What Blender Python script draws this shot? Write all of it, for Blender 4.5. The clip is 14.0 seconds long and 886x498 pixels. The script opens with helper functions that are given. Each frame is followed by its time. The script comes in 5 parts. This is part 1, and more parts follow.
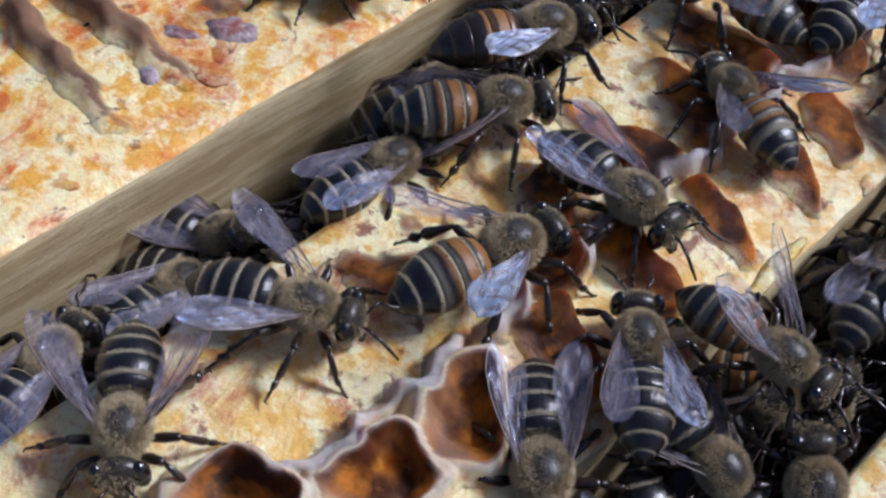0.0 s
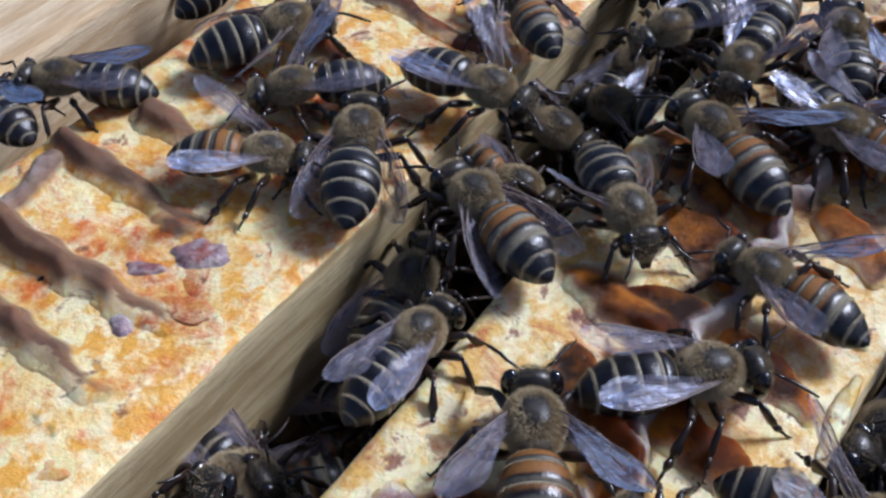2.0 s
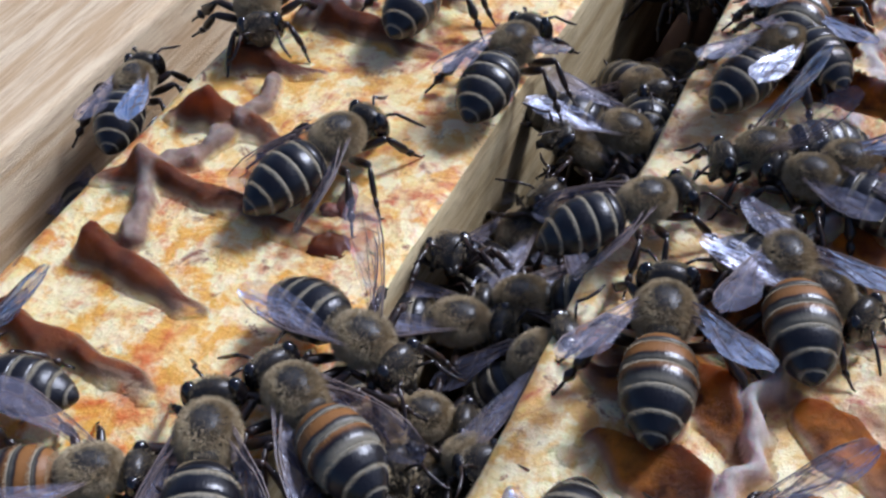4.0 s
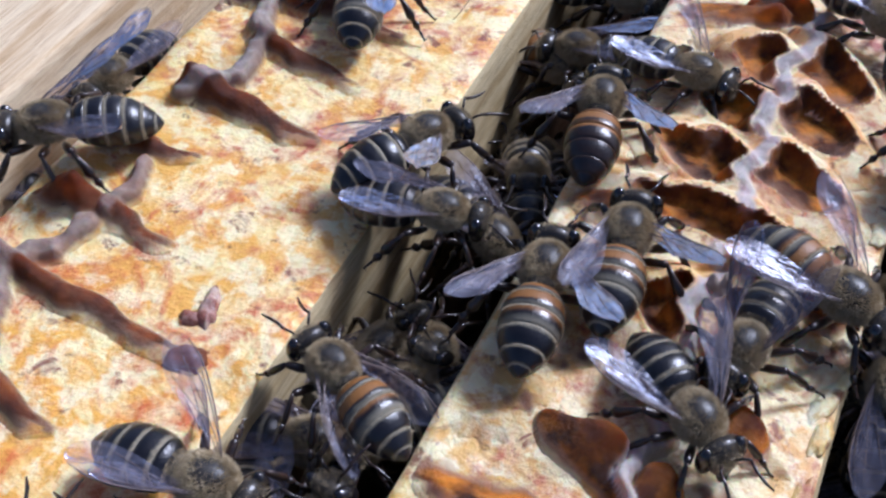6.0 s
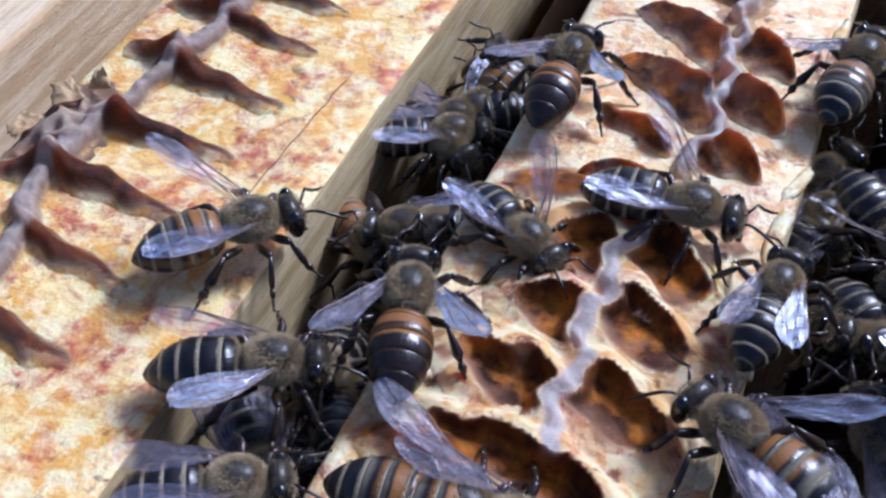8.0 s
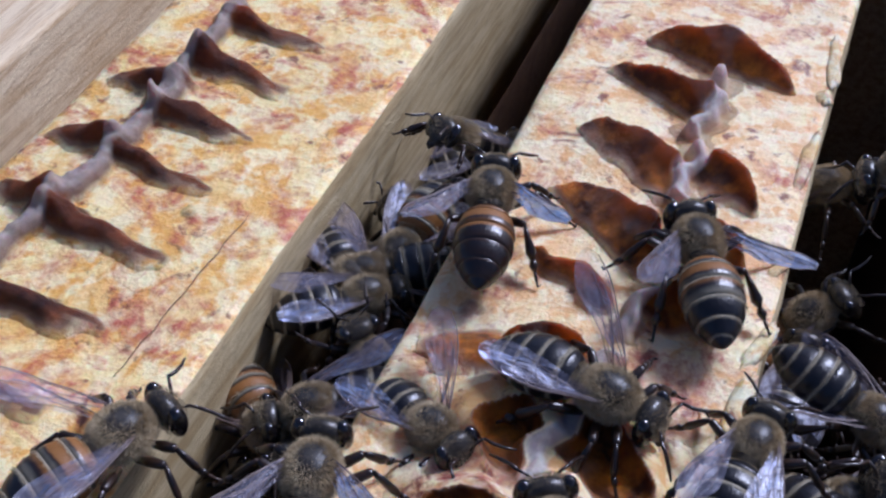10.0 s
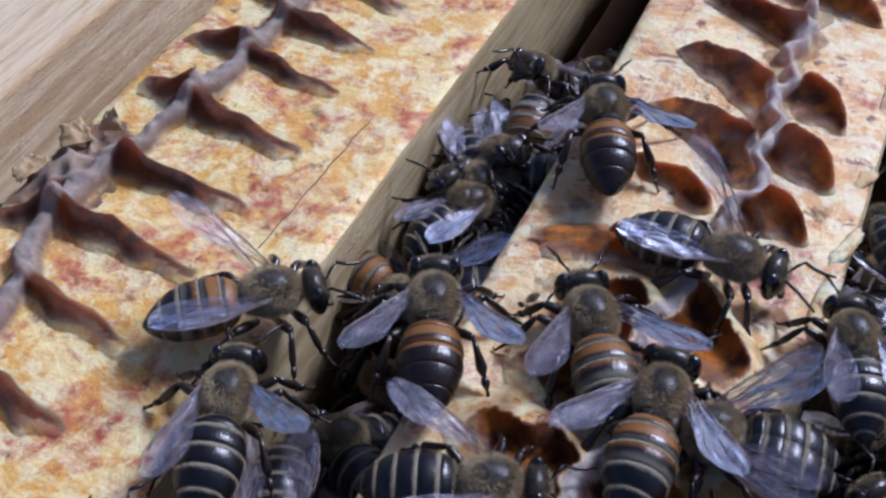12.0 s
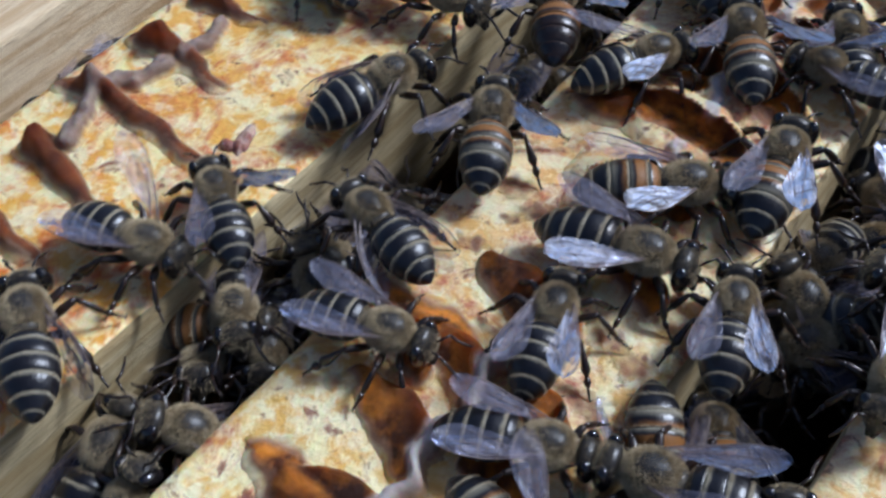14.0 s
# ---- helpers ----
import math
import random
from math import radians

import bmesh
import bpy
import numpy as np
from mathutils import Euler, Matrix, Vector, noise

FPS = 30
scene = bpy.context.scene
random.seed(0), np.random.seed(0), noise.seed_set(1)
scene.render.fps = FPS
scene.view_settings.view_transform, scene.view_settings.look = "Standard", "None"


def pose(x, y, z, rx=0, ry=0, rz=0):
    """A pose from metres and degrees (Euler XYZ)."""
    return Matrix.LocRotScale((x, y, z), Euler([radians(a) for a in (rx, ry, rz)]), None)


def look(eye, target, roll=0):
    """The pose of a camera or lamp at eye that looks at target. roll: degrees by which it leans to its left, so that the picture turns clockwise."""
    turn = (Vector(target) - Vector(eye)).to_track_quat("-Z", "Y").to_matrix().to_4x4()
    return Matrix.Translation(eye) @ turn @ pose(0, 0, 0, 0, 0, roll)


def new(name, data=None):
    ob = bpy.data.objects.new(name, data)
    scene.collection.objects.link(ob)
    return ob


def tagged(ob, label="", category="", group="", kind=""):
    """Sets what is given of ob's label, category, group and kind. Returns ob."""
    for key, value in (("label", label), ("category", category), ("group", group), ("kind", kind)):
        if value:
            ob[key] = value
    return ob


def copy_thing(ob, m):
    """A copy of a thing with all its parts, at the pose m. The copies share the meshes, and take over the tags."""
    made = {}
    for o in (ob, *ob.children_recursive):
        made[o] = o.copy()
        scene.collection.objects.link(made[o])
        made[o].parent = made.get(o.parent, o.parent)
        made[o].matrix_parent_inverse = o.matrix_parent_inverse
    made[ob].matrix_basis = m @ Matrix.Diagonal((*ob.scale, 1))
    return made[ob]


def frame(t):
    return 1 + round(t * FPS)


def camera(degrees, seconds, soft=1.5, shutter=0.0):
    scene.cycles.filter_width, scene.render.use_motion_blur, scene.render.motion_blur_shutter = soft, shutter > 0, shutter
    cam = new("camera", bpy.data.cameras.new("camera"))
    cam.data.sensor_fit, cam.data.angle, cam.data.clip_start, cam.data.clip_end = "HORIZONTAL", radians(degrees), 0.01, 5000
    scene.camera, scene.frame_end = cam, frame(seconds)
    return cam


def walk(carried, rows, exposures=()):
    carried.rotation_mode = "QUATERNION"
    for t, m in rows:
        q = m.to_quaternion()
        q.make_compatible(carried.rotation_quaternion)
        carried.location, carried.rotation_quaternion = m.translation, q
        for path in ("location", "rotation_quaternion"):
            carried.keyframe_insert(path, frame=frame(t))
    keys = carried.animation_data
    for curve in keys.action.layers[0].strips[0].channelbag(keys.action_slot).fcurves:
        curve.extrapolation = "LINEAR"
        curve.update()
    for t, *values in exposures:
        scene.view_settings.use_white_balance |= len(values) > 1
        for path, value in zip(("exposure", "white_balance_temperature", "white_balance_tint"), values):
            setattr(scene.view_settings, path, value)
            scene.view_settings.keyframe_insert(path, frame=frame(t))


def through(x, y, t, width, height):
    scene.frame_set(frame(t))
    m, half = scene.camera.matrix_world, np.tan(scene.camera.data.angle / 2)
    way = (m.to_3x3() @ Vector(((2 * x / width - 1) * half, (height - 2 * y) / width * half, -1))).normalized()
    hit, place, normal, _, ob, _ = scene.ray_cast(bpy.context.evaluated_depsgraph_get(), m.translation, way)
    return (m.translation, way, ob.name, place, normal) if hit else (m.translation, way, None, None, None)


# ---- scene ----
M = 0.001  # one millimetre


# camera
cam = camera(42.66, 14.0, soft=2.4, shutter=0.2)
PATH = [
    (0, look((0.04594, -0.03076, 0.05599), (0.02180, -0.00254, 0.00886), 6.23)),
    (0.5, look((0.04361, -0.03236, 0.05553), (0.01987, -0.00149, 0.00988), 6.89)),
    (1, look((0.03978, -0.03245, 0.05535), (0.01705, -0.00015, 0.01019), 6.28)),
    (1.5, look((0.03704, -0.02892, 0.05468), (0.01388, 0.00328, 0.00966), 3.03)),
    (2, look((0.03558, -0.02603, 0.05630), (0.01192, 0.00651, 0.01179), -0.80)),
    (2.5, look((0.03048, -0.02385, 0.05546), (0.00833, 0.00939, 0.01069), -0.78)),
    (3, look((0.02837, -0.01692, 0.05678), (0.00678, 0.01638, 0.01179), -2.91)),
    (3.5, look((0.02859, -0.01301, 0.05224), (0.00637, 0.02272, 0.00946), -5.72)),
    (4, look((0.02785, -0.00754, 0.05074), (0.00609, 0.02924, 0.00862), -6.74)),
    (4.2, look((0.02850, -0.00717, 0.04971), (0.00663, 0.03066, 0.00859), -7.28)),
    (6.3, look((0.02832, 0.00452, 0.05828), (0.01137, 0.04112, 0.01386), 0.27)),
    (6.5, look((0.02877, 0.00618, 0.05827), (0.01205, 0.04306, 0.01399), 0.45)),
    (7, look((0.03012, 0.01051, 0.05797), (0.01361, 0.04793, 0.01406), 0.31)),
    (7.5, look((0.03124, 0.01716, 0.05856), (0.01513, 0.05509, 0.01495), 0.56)),
    (8, look((0.03218, 0.02348, 0.05891), (0.01622, 0.06147, 0.01530), 0.28)),
    (8.5, look((0.03255, 0.02996, 0.05727), (0.01626, 0.06845, 0.01422), -0.20)),
    (9, look((0.03293, 0.03706, 0.05591), (0.01600, 0.07581, 0.01335), -1.32)),
    (9.2, look((0.03331, 0.04056, 0.05642), (0.01670, 0.07963, 0.01402), -1.36)),
    (11.3, look((0.03067, 0.03817, 0.05676), (0.01326, 0.07608, 0.01363), -1.77)),
    (11.5, look((0.03075, 0.03632, 0.05690), (0.01310, 0.07393, 0.01361), -1.65)),
    (12, look((0.03102, 0.03006, 0.05829), (0.01298, 0.06709, 0.01466), -1.02)),
    (12.5, look((0.03197, 0.02248, 0.05819), (0.01389, 0.05945, 0.01453), 0.50)),
    (13, look((0.03456, 0.01376, 0.05742), (0.01524, 0.05078, 0.01433), 0.98)),
    (13.5, look((0.03817, 0.00180, 0.05970), (0.01750, 0.03745, 0.01609), 1.81)),
    (13.7, look((0.04106, -0.00376, 0.06188), (0.02043, 0.03061, 0.01723), 0.51)),
    (14, look((0.04822, -0.00279, 0.06365), (0.02340, 0.02703, 0.01788), -3.46)),
]
# the phone's exposure (stops) and white balance drift a little on the way
walk(cam, PATH, [(0, -0.39, 5330, 18), (2, -0.35, 5250, 16), (3.5, -0.31, 5220, 17), (4.2, -0.21, 5200, 17), (6.4, -0.09, 5060, 20), (8, -0.11, 4930, 21), (9.2, -0.32, 4970, 23), (11.4, -0.54, 5020, 23), (12.6, -0.45, 5050, 19), (13.4, -0.43, 5200, 14), (14, -0.37, 5120, 11)])

# light: an open hive under a bright sky, the sun veiled and behind the subject
SUN_EL, SUN_AZ = radians(42), radians(28)  # azimuth from +y towards +x
sun_dir = Vector((math.sin(SUN_AZ) * math.cos(SUN_EL), math.cos(SUN_AZ) * math.cos(SUN_EL), math.sin(SUN_EL)))
world = bpy.data.worlds.new("sky")
scene.world = world
world.use_nodes = True
wn = world.node_tree.nodes
sky = wn.new("ShaderNodeTexSky")
sky.sky_type, sky.sun_disc = "NISHITA", False
sky.sun_elevation, sky.sun_rotation = SUN_EL, SUN_AZ
sky.dust_density, sky.ozone_density = 3.0, 0.6  # a hazy, whitish sky
world.node_tree.links.new(sky.outputs[0], wn["Background"].inputs[0])
wn["Background"].inputs[1].default_value = 0.088
sun_data = bpy.data.lights.new("sun", "SUN")
sun_data.energy, sun_data.angle, sun_data.color = 4.6, radians(13), (1.0, 0.96, 0.90)
sun = new("sun", sun_data)
sun.matrix_world = look(sun_dir * 2, (0, 0, 0))


# ---- materials ----
class Nodes:
    """A small builder for node materials."""

    def __init__(self, name):
        self.mat = bpy.data.materials.new(name)
        self.mat.use_nodes = True
        self.tree = self.mat.node_tree
        self.bsdf = self.tree.nodes["Principled BSDF"]
        self.out = self.tree.nodes["Material Output"]
        self.co = self.node("ShaderNodeTexCoord").outputs["Object"]

    def node(self, kind):
        return self.tree.nodes.new(kind)

    def link(self, a, b):
        self.tree.links.new(a, b)

    def noise(self, scale, detail=4.0, rough=0.6, stretch=None, distortion=0.0):
        """Noise at a scale in features a metre."""
        n = self.node("ShaderNodeTexNoise")
        n.inputs["Scale"].default_value, n.inputs["Detail"].default_value = scale, detail
        n.inputs["Roughness"].default_value, n.inputs["Distortion"].default_value = rough, distortion
        src = self.co
        if stretch:
            m = self.node("ShaderNodeMapping")
            m.inputs["Scale"].default_value = stretch
            self.link(src, m.inputs[0])
            src = m.outputs[0]
        self.link(src, n.inputs["Vector"])
        return n.outputs["Fac"]

    def ramp(self, fac, stops, mode="LINEAR"):
        r = self.node("ShaderNodeValToRGB")
        r.color_ramp.interpolation = mode
        els = r.color_ramp.elements
        while len(els) < len(stops):
            els.new(0.5)
        for e, (p, c) in zip(els, stops):
            e.position = p
            e.color = (c, c, c, 1) if isinstance(c, (int, float)) else (*c, 1)
        self.link(fac, r.inputs[0])
        return r.outputs[0]

    def mix(self, fac, a, b, blend="MIX"):
        m = self.node("ShaderNodeMix")
        m.data_type, m.blend_type = "RGBA", blend
        for sock, v in ((m.inputs[0], fac), (m.inputs[6], a), (m.inputs[7], b)):
            if isinstance(v, (int, float)):
                sock.default_value = v
            elif isinstance(v, tuple):
                sock.default_value = (*v, 1)
            else:
                self.link(v, sock)
        return m.outputs[2]

    def bump(self, height, strength, distance):
        b = self.node("ShaderNodeBump")
        b.inputs["Strength"].default_value, b.inputs["Distance"].default_value = strength, distance
        self.link(height, b.inputs["Height"])
        self.link(b.outputs[0], self.bsdf.inputs["Normal"])

    def set(self, **kw):
        for k, v in kw.items():
            s = self.bsdf.inputs[k.replace("_", " ")]
            if isinstance(v, (int, float)):
                s.default_value = v
            elif isinstance(v, tuple):
                s.default_value = (*v, 1) if len(v) == 3 and s.type == "RGBA" else v
            else:
                self.link(v, s)
        return self


def waxed_colour(n, pale, ochre, stain, stain_from, deep=0.63, far=None):
    """Wood soaked with wax: crystalline mottling and propolis stains; paler towards the middle of the bar if far is given."""
    if far:
        sep = n.node("ShaderNodeSeparateXYZ")
        n.link(n.co, sep.inputs[0])
        mr = n.node("ShaderNodeMapRange")
        mr.inputs[1].default_value, mr.inputs[2].default_value = 0.015, 0.06
        n.link(sep.outputs[1], mr.inputs[0])
        pale, ochre, stain = (n.mix(mr.outputs[0], a, b) for a, b in zip((pale, ochre, stain), far))
    crystal = n.noise(330, 6, 0.62, distortion=0.8)
    base = n.mix(n.ramp(crystal, [(0.44, 0.0), (0.54, 1.0)]), ochre, pale)
    broad = n.ramp(n.noise(150, 5, 0.65), [(0.44, 0.0), (0.60, 1.0)])
    base = n.mix(broad, base, n.mix(0.7, base, ochre))
    milk = n.ramp(n.noise(420, 4, 0.6), [(0.48, 0.0), (0.58, 0.95)])
    base = n.mix(milk, base, n.mix(0.25, pale, (0.98, 0.92, 0.74)))
    fleck = n.ramp(n.noise(1300, 6, 0.75, distortion=0.4), [(0.48, 0.0), (0.62, 0.5)])
    base = n.mix(fleck, base, n.mix(0.45, base, ochre))
    warm = n.ramp(n.noise(170, 6, 0.72, distortion=0.8), [(stain_from, 0.0), (stain_from + 0.10, 1.0)])
    base = n.mix(warm, base, n.mix(n.ramp(n.noise(800, 4), [(0.36, 0.15), (0.62, 0.95)]), base, stain))
    dark = n.ramp(n.noise(430, 4, 0.65, distortion=0.5), [(deep, 0.0), (deep + 0.08, 0.85)])
    base = n.mix(dark, base, (0.20, 0.045, 0.03))
    cracks = n.ramp(n.noise(420, 2, 0.5, stretch=(3.0, 0.22, 1.0)), [(0.485, 0.0), (0.5, 0.5), (0.515, 0.0)])
    return n.mix(n.mix(0.8, cracks, (0, 0, 0)), base, (0.33, 0.17, 0.08))


def waxed_wood(name, *tones):
    """The top of a bar."""
    n = Nodes(name)
    n.set(Base_Color=waxed_colour(n, *tones), Roughness=n.ramp(n.noise(1200, 3), [(0.3, 0.34), (0.7, 0.58)]), Subsurface_Weight=0.32, Subsurface_Radius=(0.0022, 0.0009, 0.0003), Subsurface_Scale=1.0)
    n.bump(n.noise(800, 6, 0.66), 0.55, 0.0006)
    return n.mat


def sawn_wood(name, pale, dark, gap, along="y"):
    """Wood with its grain along the bars."""
    n = Nodes(name)
    st = (4.0, 0.28, 4.0) if along == "y" else (0.28, 4.0, 4.0)
    grain = n.noise(190, 6, 0.65, stretch=st, distortion=0.4)
    base = n.mix(n.ramp(grain, [(0.40, 0.0), (0.57, 1.0)]), dark, pale)
    fibre = n.noise(1100, 5, 0.75, stretch=st)
    base = n.mix(n.ramp(fibre, [(0.50, 0.0), (0.68, 0.5)]), base, gap)
    base = n.mix(n.ramp(n.noise(120, 4), [(0.55, 0.0), (0.75, 0.5)]), base, dark)
    n.set(Base_Color=base, Roughness=0.72)
    n.bump(fibre, 0.6, 0.0005)
    return n.mat


def wax(name, colour, deep, through, rough=0.42, light=0.35):
    """Beeswax that lets some light through."""
    n = Nodes(name)
    base = n.mix(n.ramp(n.noise(650, 5, 0.65), [(0.35, 0.0), (0.65, 1.0)]), deep, colour)
    n.set(Base_Color=base, Roughness=rough)
    n.bump(n.noise(1600, 5, 0.7), 0.5, 0.0004)
    t = n.node("ShaderNodeBsdfTranslucent")
    t.inputs[0].default_value = (*through, 1)
    m = n.node("ShaderNodeMixShader")
    m.inputs[0].default_value = light
    n.link(n.bsdf.outputs[0], m.inputs[1])
    n.link(t.outputs[0], m.inputs[2])
    n.link(m.outputs[0], n.out.inputs[0])
    return n.mat


def burr_wax(name, tones, brown, deep, amber_glow, crest, through, mauve, clarity):
    """Burr comb: like the bar where it spreads out, brown with painted shade in its walls and a honey glow painted low
    in them, clear where they thin out, pale fresh wax on its crests.
    """
    n = Nodes(name)
    mott = n.ramp(n.noise(300, 4, 0.6), [(0.35, 0.0), (0.65, 1.0)])
    sep = n.node("ShaderNodeSeparateXYZ")
    n.link(n.co, sep.inputs[0])
    mr = n.node("ShaderNodeMapRange")
    mr.inputs[1].default_value, mr.inputs[2].default_value = 0.0004, 0.0018
    n.link(sep.outputs[2], mr.inputs[0])
    thick = n.ramp(n.noise(380, 4, 0.6), [(0.42, 0.0), (0.66, 0.9)])
    wall = n.mix(mott, deep, brown)
    low = n.node("ShaderNodeMapRange")
    low.inputs[1].default_value, low.inputs[2].default_value = 2.1 * M, 0.9 * M
    n.link(sep.outputs[2], low.inputs[0])
    # light glowing through the wax, painted as a base colour in low spots
    wall = n.mix(n.mix(thick, (0, 0, 0), low.outputs[0]), wall, amber_glow)
    # how brown the wax is: stains, dark wax, and shade painted into the colour
    old = n.node("ShaderNodeAttribute")
    old.attribute_name = "stain_shade"
    # mauve at the feet, for stains and for soft shade painted in
    base = n.mix(n.ramp(old.outputs["Fac"], [(0.12, 0.0), (0.45, 1.0)]), waxed_colour(n, *tones), n.mix(mott, tuple(c * 0.7 for c in mauve), mauve))
    base = n.mix(n.ramp(old.outputs["Fac"], [(0.36, 0.0), (0.80, 1.0)]), base, wall)
    at = n.node("ShaderNodeAttribute")
    at.attribute_name = "fresh"
    fresh = n.mix(n.ramp(n.noise(900, 5, 0.7), [(0.35, 0.0), (0.65, 1.0)]), tuple(c * 0.7 for c in crest), crest)
    base = n.mix(at.outputs["Fac"], base, fresh)
    n.set(Base_Color=base, Roughness=n.ramp(n.noise(700, 3), [(0.35, 0.30), (0.65, 0.55)]), Specular_IOR_Level=0.3, Subsurface_Weight=0.35, Subsurface_Radius=(0.0026, 0.0008, 0.0002), Subsurface_Scale=1.0)
    n.bump(n.noise(1100, 7, 0.75), 0.7, 0.0006)
    t = n.node("ShaderNodeBsdfTranslucent")
    t.inputs[0].default_value = (*through, 1)

    def times(a, b):
        p = n.node("ShaderNodeMath")
        p.operation, p.use_clamp = "MULTIPLY", True
        for sock, v in zip(p.inputs, (a, b)):
            if isinstance(v, float):
                sock.default_value = v
            else:
                n.link(v, sock)
        return p.outputs[0]

    thin = times(times(mr.outputs[0], n.ramp(n.noise(300, 3, 0.6), [(0.36, 0.25), (0.60, 1.0)])), n.ramp(old.outputs["Fac"], [(0.4, 0.0), (0.8, 1.0)]))
    thin = times(times(thin, n.ramp(at.outputs["Fac"], [(0.0, 1.0), (0.6, 0.1)])), clarity)
    m = n.node("ShaderNodeMixShader")
    n.link(thin, m.inputs[0])
    n.link(n.bsdf.outputs[0], m.inputs[1])
    n.link(t.outputs[0], m.inputs[2])
    n.link(m.outputs[0], n.out.inputs[0])
    return n.mat


def chitin(name, colour, second, rough, spec=0.5):
    n = Nodes(name)
    base = n.mix(n.ramp(n.noise(1800, 3), [(0.35, 0.0), (0.7, 1.0)]), colour, second)
    n.set(Base_Color=base, Roughness=rough, Specular_IOR_Level=spec)
    n.bump(n.noise(5000, 3), 0.15, 0.0002)
    return n.mat


ABD = (-1.9, -8.6)  # the abdomen's span along the body, mm
SEG = (0.0, 0.18, 0.39, 0.59, 0.78, 0.92, 1.0)


def banded(name, kind):
    """Abdomen colours: dark plates with pale hair bands, some with rusty fore plates."""
    n = Nodes(name)
    sep = n.node("ShaderNodeSeparateXYZ")
    n.link(n.co, sep.inputs[0])
    mr = n.node("ShaderNodeMapRange")
    mr.inputs[1].default_value, mr.inputs[2].default_value = ABD[0] * M, ABD[1] * M
    n.link(sep.outputs[0], mr.inputs[0])
    wob = n.node("ShaderNodeMath")
    wob.operation = "MULTIPLY_ADD"
    n.link(n.noise(1400, 4), wob.inputs[0])
    wob.inputs[1].default_value = 0.05
    n.link(mr.outputs[0], wob.inputs[2])
    off = n.node("ShaderNodeMath")
    off.operation = "SUBTRACT"
    n.link(wob.outputs[0], off.inputs[0])
    off.inputs[1].default_value = 0.025
    tan, black = (0.28, 0.25, 0.18), (0.009, 0.008, 0.010)
    rust, brown = (0.24, 0.105, 0.026), (0.032, 0.015, 0.008)
    stops = []
    for i in range(6):
        a, b = SEG[i], SEG[i + 1]
        w = b - a
        if kind == "rusty" and i < 3:
            stops += [[(a + 0.01, rust), (a + 0.72 * w, rust), (a + 0.80 * w, black)], [(a + 0.005, tan), (a + 0.12 * w, rust), (a + 0.58 * w, rust), (a + 0.70 * w, black)], [(a + 0.005, tan), (a + 0.16 * w, rust), (a + 0.40 * w, brown), (a + 0.55 * w, black)]][i]
        elif kind == "ringed":
            c = (rust, rust, rust, brown, brown, brown)[i]
            end = (0.30, 0.52, 0.16, 0.1, 0.1, 0.1)[i]
            stops += [(a + 0.01, brown if i == 0 else c), (a + end * w, brown if i == 0 else c), (a + (end + 0.12) * w, brown if i == 0 else black)]
        elif i == 5:
            stops += [(a + 0.01, tan), (a + 0.2 * w, black)]
        else:
            stops += [(a + 0.003, tan), (a + 0.11 * w, tan), (a + 0.27 * w, black), (b - 0.012, black)]
    col = n.ramp(off.outputs[0], stops)
    n.set(Base_Color=col, Roughness=n.ramp(col, [(0.09, 0.28), (0.15, 0.6)]), Specular_IOR_Level=n.ramp(col, [(0.09, 0.6), (0.15, 0.25)]))
    n.bump(n.noise(6000, 3, stretch=(0.3, 1, 1)), 0.2, 0.0002)
    return n.mat


def wing_film(name):
    """A thin clear film: mostly seen through, with a creased sheen that mirrors the sky."""
    n = Nodes(name)
    # lavender base colour: iridescence, with the sky's reflection painted in
    film = n.ramp(n.noise(700, 3), [(0.3, (0.55, 0.53, 0.72)), (0.7, (0.80, 0.78, 1.0))])
    n.set(Base_Color=film, Roughness=0.3)
    crease = n.node("ShaderNodeBump")
    crease.inputs["Strength"].default_value, crease.inputs["Distance"].default_value = 0.8, 0.0003
    n.link(n.noise(900, 4, 0.6, stretch=(0.22, 2.2, 1), distortion=0.3), crease.inputs["Height"])
    n.link(crease.outputs[0], n.bsdf.inputs["Normal"])
    clear = n.node("ShaderNodeBsdfTransparent")
    clear.inputs[0].default_value = (0.90, 0.86, 0.83, 1)
    m = n.node("ShaderNodeMixShader")
    m.inputs[0].default_value = 0.10
    n.link(clear.outputs[0], m.inputs[1])
    n.link(n.bsdf.outputs[0], m.inputs[2])
    sheen = n.node("ShaderNodeBsdfGlossy")
    sheen.inputs["Color"].default_value = (0.80, 0.84, 1.0, 1)
    sheen.inputs["Roughness"].default_value = 0.26
    n.link(crease.outputs[0], sheen.inputs["Normal"])
    fr = n.node("ShaderNodeFresnel")
    fr.inputs["IOR"].default_value = 1.26
    n.link(crease.outputs[0], fr.inputs["Normal"])
    g = n.node("ShaderNodeMixShader")
    n.link(fr.outputs[0], g.inputs[0])
    n.link(m.outputs[0], g.inputs[1])
    n.link(sheen.outputs[0], g.inputs[2])
    n.link(g.outputs[0], n.out.inputs[0])
    return n.mat


